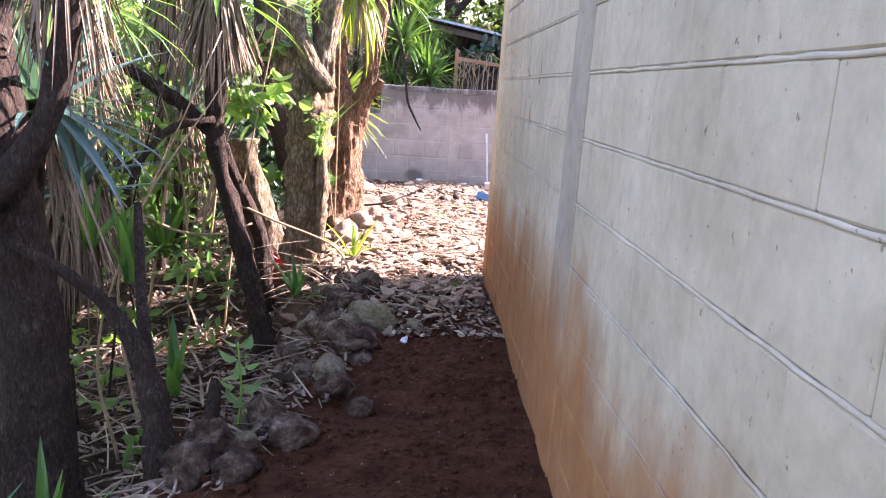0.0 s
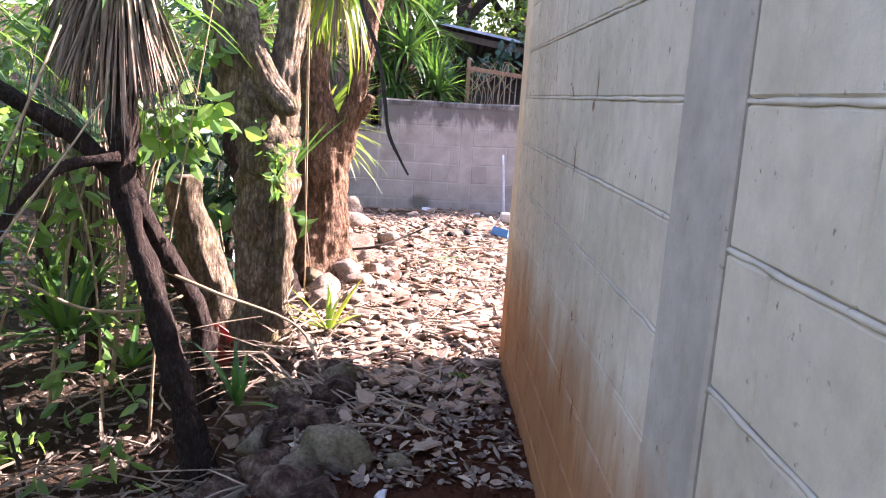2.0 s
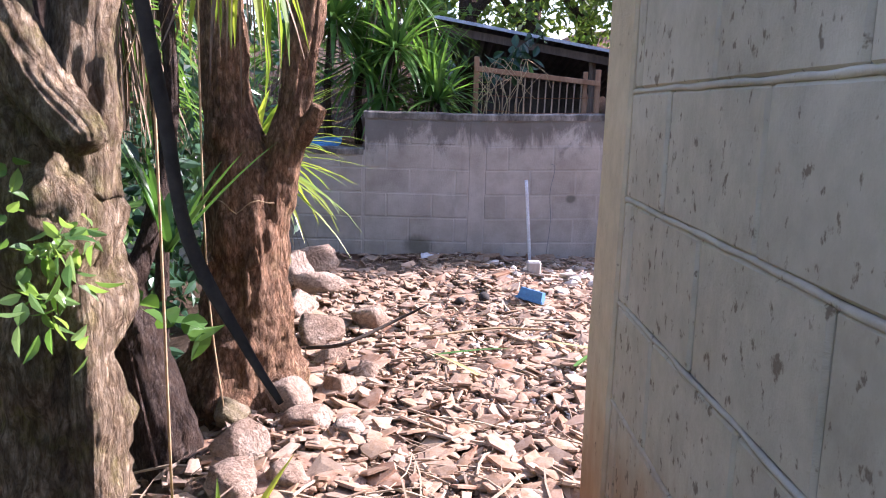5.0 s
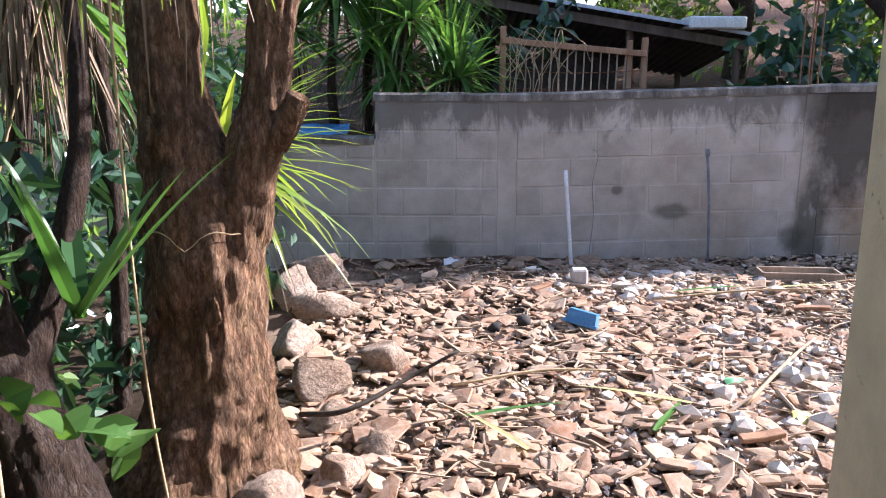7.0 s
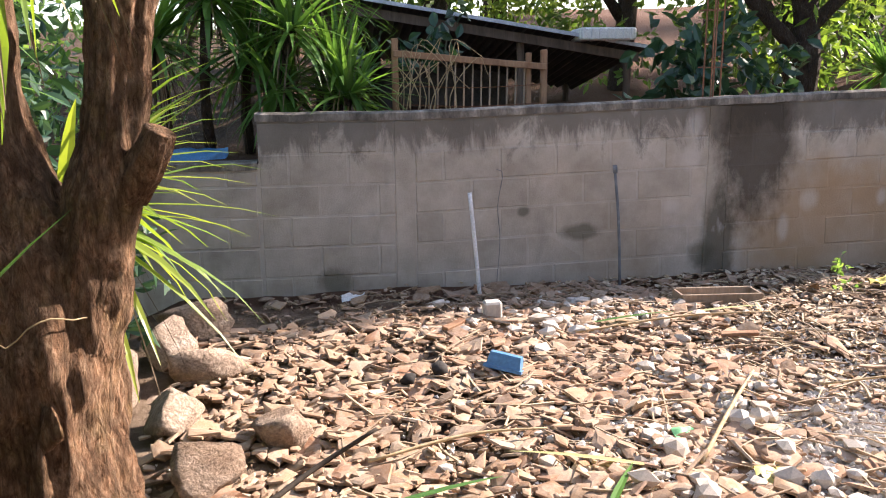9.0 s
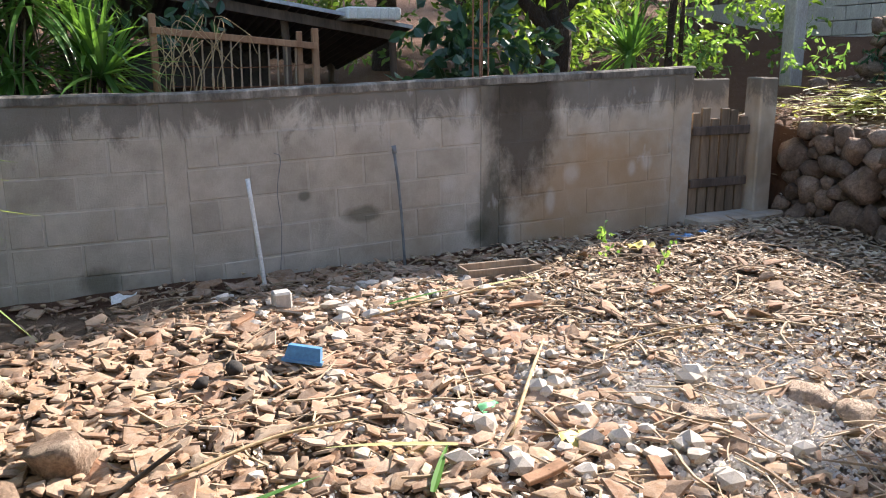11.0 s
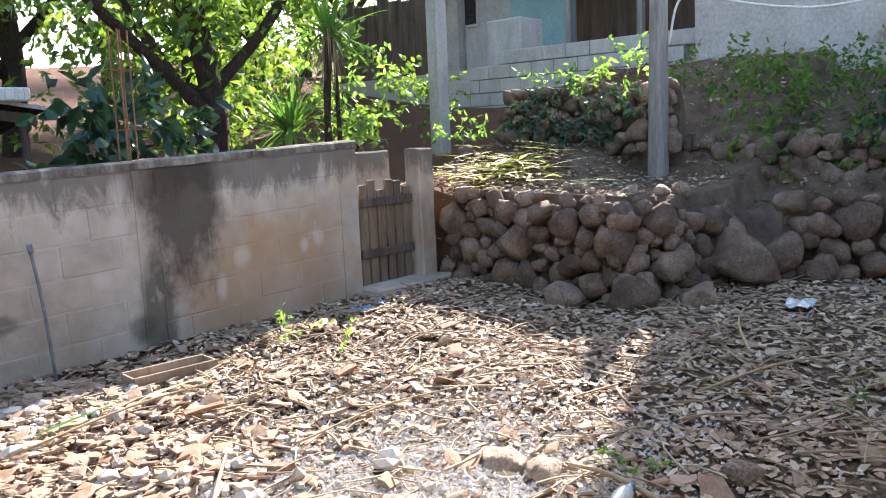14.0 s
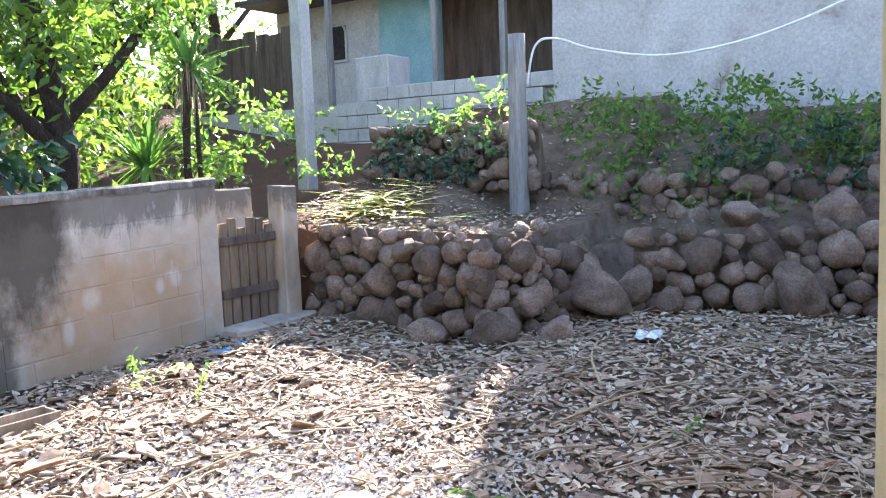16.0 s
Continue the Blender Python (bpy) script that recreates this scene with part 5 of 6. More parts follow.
solid("cable", tube([(7.4, 9.02, 2.0, 0.012), (7.36, 8.9, 2.38, 0.012), (7.4, 8.7, 2.44, 0.012), (7.5, 8.3, 2.3, 0.012), (7.6, 7.6, 2.2, 0.012), (7.7, 6.7, 2.35, 0.012), (7.8, 5.6, 2.8, 0.012), (7.9, 4.0, 3.6, 0.012)], 8, 8), M_CABLE, "white cable slung from the wooden pole", "cable", smooth=True)

brng = random.Random(9)
for k in range(34):
    x, y = brng.uniform(7.1, 8.3), brng.uniform(4.6, 8.2)
    r = brng.uniform(0.08, 0.2)
    solid("boulder", stone(x, y, height(x, y) + r * 0.35, r, r * 0.9, r * 0.8, 330 + k, 0.3, 2), M_DARKROCK, "rounded brown stone on the bank", "boulder", "boulders", smooth=True)
for k in range(16):
    x, y = brng.uniform(6.3, 7.6), brng.uniform(10.9, 11.7)
    r = brng.uniform(0.06, 0.14)
    solid("boulder", stone(x, y, height(x, y) + r * 0.3, r, r * 0.9, r * 0.7, 380 + k, 0.3, 2), M_DARKROCK, "grey stone in a loose heap on the terrace", "boulder", "boulders", smooth=True)
for k in range(12):
    x, y = brng.uniform(5.35, 6.2), brng.uniform(8.2, 10.0)
    r = brng.uniform(0.05, 0.11)
    solid("boulder", stone(x, y, height(x, y) + r * 0.3, r, r * 0.9, r * 0.8, 460 + k, 0.3, 2), M_ROCK, "loose stone on top of the stone wall", "boulder", "boulders", smooth=True)
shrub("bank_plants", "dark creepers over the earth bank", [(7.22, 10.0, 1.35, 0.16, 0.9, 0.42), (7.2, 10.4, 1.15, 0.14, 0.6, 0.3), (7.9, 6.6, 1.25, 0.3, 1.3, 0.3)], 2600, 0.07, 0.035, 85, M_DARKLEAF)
shrub("bank_plants", "green bushes along the foot of the plaster wall", [(8.7, 9.0, 1.75, 0.5, 0.8, 0.28), (8.9, 7.4, 1.75, 0.4, 1.0, 0.28), (8.8, 5.6, 1.7, 0.4, 1.0, 0.28), (8.5, 10.2, 1.6, 0.4, 0.5, 0.25)], 2600, 0.08, 0.035, 87, M_FARLEAF)
# plants on the bank
shrub("bank_plants", "small sunlit leafy plants on the bank", [(7.5, 10.2, 1.78, 0.22, 0.5, 0.2), (7.45, 9.6, 1.85, 0.2, 0.35, 0.22)], 320, 0.09, 0.04, 81, M_BROAD)
shrub("bank_plants", "dusty green creepers over the stone bank", [(8.1, 8.3, 1.5, 0.35, 0.7, 0.35), (8.1, 7.0, 1.5, 0.35, 0.9, 0.35), (8.0, 5.8, 1.4, 0.35, 0.8, 0.35), (7.65, 8.2, 1.0, 0.2, 0.5, 0.35), (7.75, 7.0, 1.0, 0.2, 0.7, 0.3)], 3400, 0.08, 0.035, 82, M_FARLEAF)
shrub("bank_plants", "low leafy weeds by the concrete post", [(6.9, 11.3, 1.3, 0.5, 0.3, 0.15)], 160, 0.08, 0.035, 83, M_BROAD)
cut = thing("cut_palm_leaves", "heap of cut yellow-green palm leaves on the terrace", "leaves", at=(6.2, 10.3, 0.75))
hr = random.Random(84)
heap = Geo()
for k in range(150):
    x, y = hr.gauss(6.05, 0.3), hr.gauss(9.95, 0.3)
    if x > 5.4:
        b = strap((x, y, height(x, y) + 0.03 + hr.uniform(0, 0.1)), hr.uniform(0, 6.28), hr.uniform(0.2, 0.5), 0.03, hr.uniform(-4, 12), hr.uniform(0, 20))
        heap.add(b.v, b.f)
part("leaf_heap", heap, M_PALM, cut)

# ---- upper house ----
def upper_house():
    t = thing("upper_house", "old plastered house on the upper terrace with a shaded porch", "house", at=(11, 8, 1.7))
    part("wall", wobble(refined(box(9.6, 9.8, -2.0, 9.82, 1.2, 4.85), 14), 0.03, 1.5), M_PLASTER, t, "cracked grey plaster wall")
    part("side_wall", box(9.8, 15.5, 9.6, 9.8, 1.2, 4.8), M_PLASTER, t)
    part("porch_floor", box(9.95, 16, 9.82, 18.5, 1.2, 2.2), M_PLASTER, t)
    part("back_wall", box(13.5, 13.7, 14.2, 15.62, 2.2, 4.62), M_TEAL, t, "teal painted porch wall")
    part("back_wall", box(13.5, 13.7, 15.62, 18.5, 2.2, 4.62), M_PLASTER, t, "pale plastered porch wall")
    part("back_wall", box(14.6, 14.7, 9.82, 16.0, 2.2, 4.62), M_DARKWOOD, t, "dark boarded room behind the porch")
    part("roof", box(12.3, 16, 9.95, 18.5, 4.62, 4.72), M_SHEET, t)
    part("main_roof", box(9.3, 16, -2.2, 9.9, 4.86, 4.98), M_SHEET, t)
    for y in (12.05, 13.45, 15.95):
        part("porch_post", wobble(refined(box(12.35, 12.46, y, y + 0.11, 2.15, 4.62, 0.008), 3), 0.01, 3), M_GREYPOST, t)
    w = part("window", joined(box(13.44, 13.5, 16.45, 16.5, 3.45, 4.0), box(13.44, 13.5, 16.95, 17.0, 3.45, 4.0), box(13.44, 13.5, 16.45, 17.0, 3.4, 3.45), tube([(13.47, 16.47, 3.98, 0.03), (13.47, 16.56, 4.16, 0.03), (13.47, 16.72, 4.22, 0.03), (13.47, 16.89, 4.16, 0.03), (13.47, 16.98, 3.98, 0.03)], 6, 3)), M_PLASTER, t, "small arched window")
    part("pane", box(13.485, 13.497, 16.5, 16.95, 3.45, 4.15), M_CHAR, w)
    part("water_tank", wobble(refined(box(10.6, 11.2, 13.2, 13.9, 2.2, 3.0, 0.02), 2), 0.01, 3), M_POST, t, "square grey washing tank")
    for k in range(9):
        y = 14.35 + k * 0.3
        part("plank", wobble(refined(box(10.0, 10.04, y, y + 0.27, 1.3, 3.5 + 0.06 * math.sin(k * 2.0), 0.004), 1), 0.01, 3, k), M_DARKWOOD, t)
    low = part("porch_wall", box(9.83, 9.95, 9.85, 14.3, 1.2, 1.72), M_MORTAR, t, "block parapet stepping down")
    for c in range(5):
        z = 1.42 + c * 0.2
        end = (14.3, 14.3, 13.98, 13.7, 13.1)[c]
        y = 9.86 + (0.2 if c % 2 else 0.0)
        while y + 0.39 < end:
            b = new("block", box(0, 0.16, 0, 0.385, 0, 0.19, 0.008).mesh("block", M_POST) if "far_block" not in store else store["far_block"])
            store.setdefault("far_block", b.data)
            b.parent = low
            b.location = Vector((9.80, y, z))
            y += 0.395
    return t


store = {}
upper_house()

# ---- loose things in the yard ----
def rock_thing(x, y, r, seed, label="rounded brown field stone on the ground", mat=None, sink=0.3, sq=0.8, lumps=0.34):
    z = height(x, y)
    solid("rock", stone(x, y, z + r * sq * (1 - sink) - r * 0.2, r, r * 0.85, r * sq, seed, lumps, 3), mat or M_ROCK, label, "rock", "rocks beside the path", smooth=True)


for k, (x, y, r) in enumerate([(-0.79, 8.75, 0.2), (-0.57, 8.45, 0.17), (-0.62, 7.95, 0.16), (-0.44, 7.45, 0.16), (-0.32, 7.15, 0.12), (-0.2, 7.75, 0.15), (-0.42, 6.5, 0.15), (-0.30, 6.35, 0.11), (-0.25, 6.75, 0.1), (-0.15, 6.95, 0.09), (-0.5, 6.1, 0.13), (-0.45, 5.85, 0.12), (-0.3, 5.9, 0.09), (-0.15, 6.3, 0.08), (-0.75, 9.2, 0.2), (-0.95, 8.3, 0.22)]):
    rock_thing(x, y, r, 400 + k)
rock_thing(-0.60, 6.36, 0.10, 450, "round mossy stone lying against the old tree", M_MOSSROCK, 0.0)
prng = random.Random(15)
EDGE = [(-0.19, 3.97, 0.14), (-0.39, 3.9, 0.15), (-0.22, 3.55, 0.11), (-0.22, 4.5, 0.13), (-0.4, 4.45, 0.13), (-0.24, 3.05, 0.10), (-0.47, 2.75, 0.13), (0.05, 3.95, 0.06), (0.38, 4.62, 0.06), (0.42, 4.45, 0.05), (0.32, 4.75, 0.05), (0.44, 4.2, 0.04)]
for k in range(46):
    y = prng.uniform(2.3, 5.1)
    EDGE.append((path_edge(y) + prng.gauss(-0.08, 0.14), y, prng.uniform(0.035, 0.12)))
for k in range(30):
    EDGE.append((prng.uniform(-1.5, -0.5), prng.uniform(2.2, 4.6), prng.uniform(0.04, 0.1)))
for k, (x, y, r) in enumerate(EDGE):
    rock_thing(x, y, r, 500 + k, "dark earthy stone along the path edge", M_EARTHROCK if k % 7 else M_MOSSROCK, 0.4, 0.75, 0.6)
rock_thing(0.0, 3.75, 0.028, 540, "small white stone on the red earth", M_WHITE)
for k, (x, y, r, lab) in enumerate([(2.43, 7.16, 0.13, "flat brown stone"), (2.45, 6.97, 0.12, "flat brown stone"), (3.9, 7.73, 0.1, "brown stone"), (2.64, 7.95, 0.08, "brown stone"), (2.89, 6.38, 0.12, "square brown stone"), (1.84, 7.78, 0.09, "flat pale slab"), (1.9, 7.16, 0.11, "flat pale slab"), (3.09, 7.82, 0.08, "dark stone")]):
    rock_thing(x, y, r, 560 + k, lab + " lying in the leaf litter", M_ROCK, 0.35, 0.5)


def open_box():
    """A shallow tub lying bottom up, one end propped on the rubble."""
    t = thing("blue_container", "empty blue plastic container lying bottom up on rubble", "container", at=(0.73, 8.26, 0.03))
    m = pose(0.73, 8.27, height(0.73, 8.27) + 0.04, -14, 9, -24)
    def shell(x, y, z0, z1, inset, wall):
        g = Geo()
        for k in (0, wall):
            for zz, d in ((z0, 0.0), (z1 - k, inset)):
                g.v += [m @ Vector((sx * (x - d - k), sy * (y - d - k), zz)) for sx, sy in ((-1, -1), (1, -1), (1, 1), (-1, 1))]
        for a in range(4):
            b = (a + 1) % 4
            g.f += [(a, b, 4 + b, 4 + a), (8 + b, 8 + a, 12 + a, 12 + b), (b, a, 8 + a, 8 + b)]
        g.f += [(4, 5, 6, 7), (15, 14, 13, 12)]
        return g
    part("body", shell(0.078, 0.05, 0.0, 0.066, 0.01, 0.003), M_BLUE, t)
    part("rim", shell(0.086, 0.058, -0.004, 0.01, 0.001, 0.005), M_BLUE, t)


open_box()


def bucket():
    x, y, z = -0.90, 5.36, height(-0.90, 5.36)
    t = thing("red_bucket", "broken red plastic bucket half sunk in leaves", "bucket", at=(x, y, z))
    n = 24
    g = Geo()
    prof = [(0.075, 0.0), (0.085, 0.1), (0.098, 0.2), (0.104, 0.2), (0.103, 0.215), (0.094, 0.215), (0.08, 0.1), (0.07, 0.01)]
    m = pose(x, y, z - 0.06, 12, -14, 30)
    for i in range(n):
        a = 2 * math.pi * i / n
        cutoff = 1.0 - 0.3 * max(0, math.sin(a * 1.5 + 0.5)) ** 4
        for r, h in prof:
            g.v.append(m @ Vector((r * math.cos(a), r * math.sin(a), h * cutoff)))
    k = len(prof)
    for i in range(n):
        for j in range(k - 1):
            a, b = i * k + j, ((i + 1) % n) * k + j
            g.f.append((a, b, b + 1, a + 1))
    g.f.append(tuple(i * k for i in range(n))[::-1])
    g.f.append(tuple(i * k + k - 1 for i in range(n)))
    part("shell", g, M_RED, t, smooth=False)


bucket()
solid("plastic_pipe", tube([(0.90, 9.80, -0.1, 0.013), (0.87, 9.85, 0.3, 0.013), (0.845, 9.9, 0.62, 0.013)], 10, 3), M_PIPE, "thin grey plastic pipe standing in the ground", "pipe", smooth=True)
solid("iron_rod", joined(tube([(1.88, 10.0, -0.1, 0.010), (1.87, 10.05, 0.4, 0.010), (1.85, 10.10, 0.73, 0.010)], 8, 3), tube([(1.853, 10.09, 0.70, 0.016), (1.85, 10.10, 0.75, 0.016)], 8, 1)), M_DARKPIPE, "dark iron rod leaning on the yard wall", "rod", smooth=True)
solid("concrete_cube", wobble(box(0.80, 0.90, 9.12, 9.21, height(0.85, 9.16) - 0.01, height(0.85, 9.16) + 0.12, 0.012), 0.008, 9), M_POST, "small pale concrete cube", "block")


def trough():
    t = thing("wooden_trough", "old shallow wooden box lying on the ground", "box", at=(2.22, 9.3, 0))
    m = pose(2.22, 9.3, height(2.22, 9.3) + 0.005, 0, 0, -4)
    for n, b in (("board", box(-0.24, 0.24, -0.09, -0.075, 0, 0.075, 0.003)), ("board", box(-0.24, 0.24, 0.075, 0.09, 0, 0.075, 0.003)), ("end_board", box(-0.24, -0.225, -0.075, 0.075, 0, 0.07, 0.003)), ("end_board", box(0.225, 0.24, -0.075, 0.075, 0, 0.07, 0.003)), ("bottom", box(-0.225, 0.225, -0.075, 0.075, 0, 0.012))):
        b.v = [m @ Vector(p) for p in b.v]
        part(n, b, M_WOOD, t)


trough()


def rag(x, y, w, mat, label, cat, seed, lift=0.03):
    rng = random.Random(seed)
    n = 9
    g = Geo()
    z = height(x, y)
    for j in range(n):
        for i in range(n):
            p = Vector((i / (n - 1) - 0.5, j / (n - 1) - 0.5, 0)) * w
            h = lift + 0.35 * w * abs(noise.noise(p * (5 / w) * 0.4 + Vector((seed, 0, 0)))) + 0.1 * w * noise.noise(p * (9 / w) * 0.4 + Vector((seed, 4, 0)))
            g.v.append((x + p.x * rng.uniform(0.85, 1.1), y + p.y * rng.uniform(0.8, 1.1), z + h))
    g.f = [(j * n + i, j * n + i + 1, (j + 1) * n + i + 1, (j + 1) * n + i) for j in range(n - 1) for i in range(n - 1)]
    return solid("litter", g, mat, label, cat, smooth=True)


rag(3.87, 9.6, 0.14, M_BLUE, "crumpled blue plastic bag on the leaves", "plastic bag", 3)
rag(4.1, 9.65, 0.10, M_BLUE, "scrap of blue plastic on the leaves", "plastic scrap", 4)
rag(3.35, 9.4, 0.16, M_YELLOW, "faded yellow plastic wrapper on the leaves", "wrapper", 5)
rag(1.25, 7.55, 0.09, M_GREENPL, "scrap of green plastic in the rubble", "plastic scrap", 6)
rag(1.4, 7.2, 0.12, M_YELLOW, "crumpled yellowish wrapper in the rubble", "wrapper", 7)
def bottle(x, y, a):
    t = thing("plastic_bottle", "clear empty plastic bottle lying on the leaves", "bottle", at=(x, y, height(x, y)))
    d = Vector((math.cos(a), math.sin(a), 0.02))
    o = Vector((x, y, height(x, y) + 0.05))
    part("body", tube([(*(o + d * u), r) for u, r in ((0, 0.018), (0.006, 0.03), (0.05, 0.029), (0.09, 0.031), (0.13, 0.03), (0.165, 0.018), (0.185, 0.012))], 14, 3), M_BOTTLE, t, smooth=True)
    part("cap", tube([(*(o + d * u), 0.014) for u in (0.183, 0.2)], 12, 1), M_BLUE, t)


tarp = Geo()
for j in range(12):
    for i in range(22):
        u, v = i / 21, j / 11
        tarp.v.append((-1.5 + 0.8 * u + 0.04 * noise.noise(Vector((u * 5, v * 4, 2))), 10.62 - 0.25 * v + 0.10 * noise.noise(Vector((u * 8, v * 5, 0))), 0.66 + 0.22 * (1 - v) + 0.05 * noise.noise(Vector((u * 6, v * 6, 7)))))
tarp.f = [(j * 22 + i, j * 22 + i + 1, j * 22 + i + 23, j * 22 + i + 22) for j in range(11) for i in range(21)]
solid("tarpaulin", tarp, M_TARP, "crumpled bright blue tarpaulin behind the low wall", "tarpaulin", smooth=True)

bottle(2.24, 6.55, 0.2)
rag(5.6, 7.15, 0.2, M_BOTTLE, "white plastic sheet scrap on the leaves", "plastic scrap", 9)
rag(0.1, 9.75, 0.14, M_WHITE, "white plastic scrap by the yard wall", "plastic scrap", 10)
for k, (x, y, r) in enumerate([(0.45, 8.3, 0.055), (0.3, 8.2, 0.045)]):
    solid("charred_log", stone(x, y, 0.05, r, r * 0.9, r * 0.8, 71 + k), M_CHAR, "lump of charred wood in the rubble", "charcoal", "charcoal lumps", smooth=True)

# small weeds, straps and scraps on the yard
for k, (x, y, r, n) in enumerate([(2.61, 6.68, 0.07, 26), (3.05, 9.38, 0.12, 60), (2.95, 8.7, 0.15, 40), (0.42, 4.85, 0.05, 20), (3.6, 6.3, 0.1, 30), (2.2, 6.1, 0.06, 20)]):
    shrub("weed", "small green weed growing through the litter", [(x, y, height(x, y) + r * 0.7, r, r, r * 0.8)], n, 0.045, 0.02, 600 + k, M_BROAD, category="weed")
for k, (x, y, l, a) in enumerate([(0.15, 7.15, 0.4, 0.3), (0.35, 6.9, 0.35, 2.2), (0.8, 7.05, 0.3, 1.0), (1.0, 7.3, 0.45, 2.8), (1.35, 8.9, 0.5, 0.2), (1.9, 8.95, 0.45, 0.1)]):
    solid("fallen_leaf_blade", strap((x, y, height(x, y) + 0.05), a, l, 0.028, 3, 8, 6), M_PALM if k % 2 else M_STRAPLONE, "fallen green strap leaf on the rubble", "leaf", "fallen strap leaves")
for k, (p, q, r) in enumerate([((1.2, 7.3), (1.78, 8.05), 0.008), ((0.1, 7.45), (0.75, 7.6), 0.006), ((2.4, 6.4), (2.5, 6.9), 0.010), ((1.2, 8.75), (2.3, 8.85), 0.006), ((2.0, 7.9), (2.9, 7.8), 0.005), ((4.2, 6.9), (5.0, 7.3), 0.008), ((3.6, 6.9), (4.6, 6.5), 0.007)]):
    m0, m1 = Vector((*p, height(*p) + 0.05)), Vector((*q, height(*q) + 0.06))
    c = (m0 + m1) / 2 + Vector((0.03, 0.04, 0.015))
    solid("dry_stalk", tube([(*m0, r), (*c, r), (*m1, r * 0.6)], 7, 5, 0.1, 15), M_DRYVINE, "long pale dry stalk lying on the ground", "stalk", "dry stalks", smooth=True)
for k, (x, y, l, a) in enumerate([(1.15, 7.0, 0.16, 10), (1.5, 6.9, 0.12, 70), (2.0, 8.6, 0.18, -20), (0.6, 8.9, 0.14, 40), (2.75, 8.45, 0.15, 5)]):
    b = wobble(refined(box(-l / 2, l / 2, -0.022, 0.022, 0, 0.018, 0.003), 1), 0.006, 12, k)
    m = pose(x, y, height(x, y) + 0.045, 4, -5, a)
    b.v = [m @ Vector(p) for p in b.v]
    solid("wood_scrap", b, M_REDWOOD, "splintered scrap of brown wood", "wood scrap", "wood scraps")
solid("rubber_scrap", stone(2.08, 7.42, height(2.08, 7.42) + 0.03, 0.09, 0.035, 0.018, 77, 0.3, 3, -0.5), M_CHAR, "dark flat scrap of old rubber", "scrap", smooth=True)
solid("wall_wire", tube([(1.06, 10.128, 0.74, 0.0022), (1.10, 10.125, 0.7, 0.0022), (1.07, 10.128, 0.5, 0.0022), (1.085, 10.128, 0.25, 0.0022), (1.06, 10.12, -0.05, 0.0022)], 6, 6), M_DARKPIPE, "thin dark wire hanging down the yard wall", "wire", smooth=True)

# vines
solid("hanging_vine", tube([(-0.25, 4.2, 2.3, 0.007), (-0.2, 4.16, 1.8, 0.007), (-0.165, 4.15, 1.55, 0.007), (-0.105, 4.15, 1.4, 0.0065), (-0.075, 4.15, 1.25, 0.006), (-0.055, 4.15, 1.13, 0.006), (-0.01, 4.15, 1.04, 0.005), (0.02, 4.15, 0.99, 0.003)], 8, 6, 0.2, 20), M_VINE, "dark vine hanging from the trees", "vine", smooth=True)
for pts, m, lab in (([(-0.66, 6.3, 2.2, 0.004), (-0.67, 6.3, 1.2, 0.004), (-0.66, 6.32, 0.5, 0.004), (-0.6, 6.3, 0.02, 0.004)], M_DRYVINE, "thin dry vine hanging by the old tree"),
                    ([(-0.55, 5.45, 2.2, 0.004), (-0.53, 5.45, 1.2, 0.004), (-0.52, 5.45, 0.2, 0.004)], M_DRYVINE, "thin dry vine hanging by the mossy tree"),
                    ([(-1.6, 4.75, 0.36, 0.008), (-1.35, 4.72, 0.27, 0.008), (-1.1, 4.75, 0.27, 0.007), (-0.95, 4.8, 0.33, 0.006)], M_DRYVINE, "dry bent branch across the undergrowth"),
                    ([(-1.15, 4.75, 0.5, 0.008), (-0.8, 4.8, 0.35, 0.008), (-0.45, 4.85, 0.2, 0.007), (-0.3, 4.7, -0.02, 0.006)], M_DRYVINE, "thin brown stick leaning over the rocks"),
                    ([(-0.42, 7.0, 0.12, 0.010), (-0.25, 6.95, 0.16, 0.010), (-0.05, 7.1, 0.22, 0.008), (0.12, 7.15, 0.3, 0.006)], M_VINE, "dark bent stick beside the old tree")):
    solid("vine", tube(pts, 6, 6, 0.15, 20), m, lab, "vine", "vines and sticks", smooth=True)

# ---- rubble: broken roof tiles, pale lumps, ash, leaf litter ----
def shard_geo(rng, size):
    """A broken piece of curved roof tile."""
    n = rng.choice((4, 5, 5, 6))
    th = rng.uniform(0.006, 0.011)
    asp = rng.uniform(0.4, 0.9)
    bend = rng.uniform(0.0, 3.2)
    ring = []
    for i in range(n):
        a = 2 * math.pi * i / n + rng.uniform(-0.5, 0.5)
        r = size * rng.uniform(0.65, 1.2)
        ring.append((r * math.cos(a), r * asp * math.sin(a)))
    g = Geo()
    for x, y in ring:
        g.v.append(Vector((x, y, -bend * y * y)))
    for x, y in ring:
        g.v.append(Vector((x * 0.95, y * 0.95, th - bend * y * y)))
    mid = [(x * 0.5, y * 0.4) for x, y in ring]
    for x, y in mid:
        g.v.append(Vector((x, y, th + 0.002 - bend * y * y)))
    for i in range(n):
        j = (i + 1) % n
        g.f += [(i, j, n + j, n + i), (n + i, n + j, 2 * n + j, 2 * n + i)]
    g.f += [tuple(range(2 * n, 3 * n)), tuple(range(n))[::-1]]
    return g


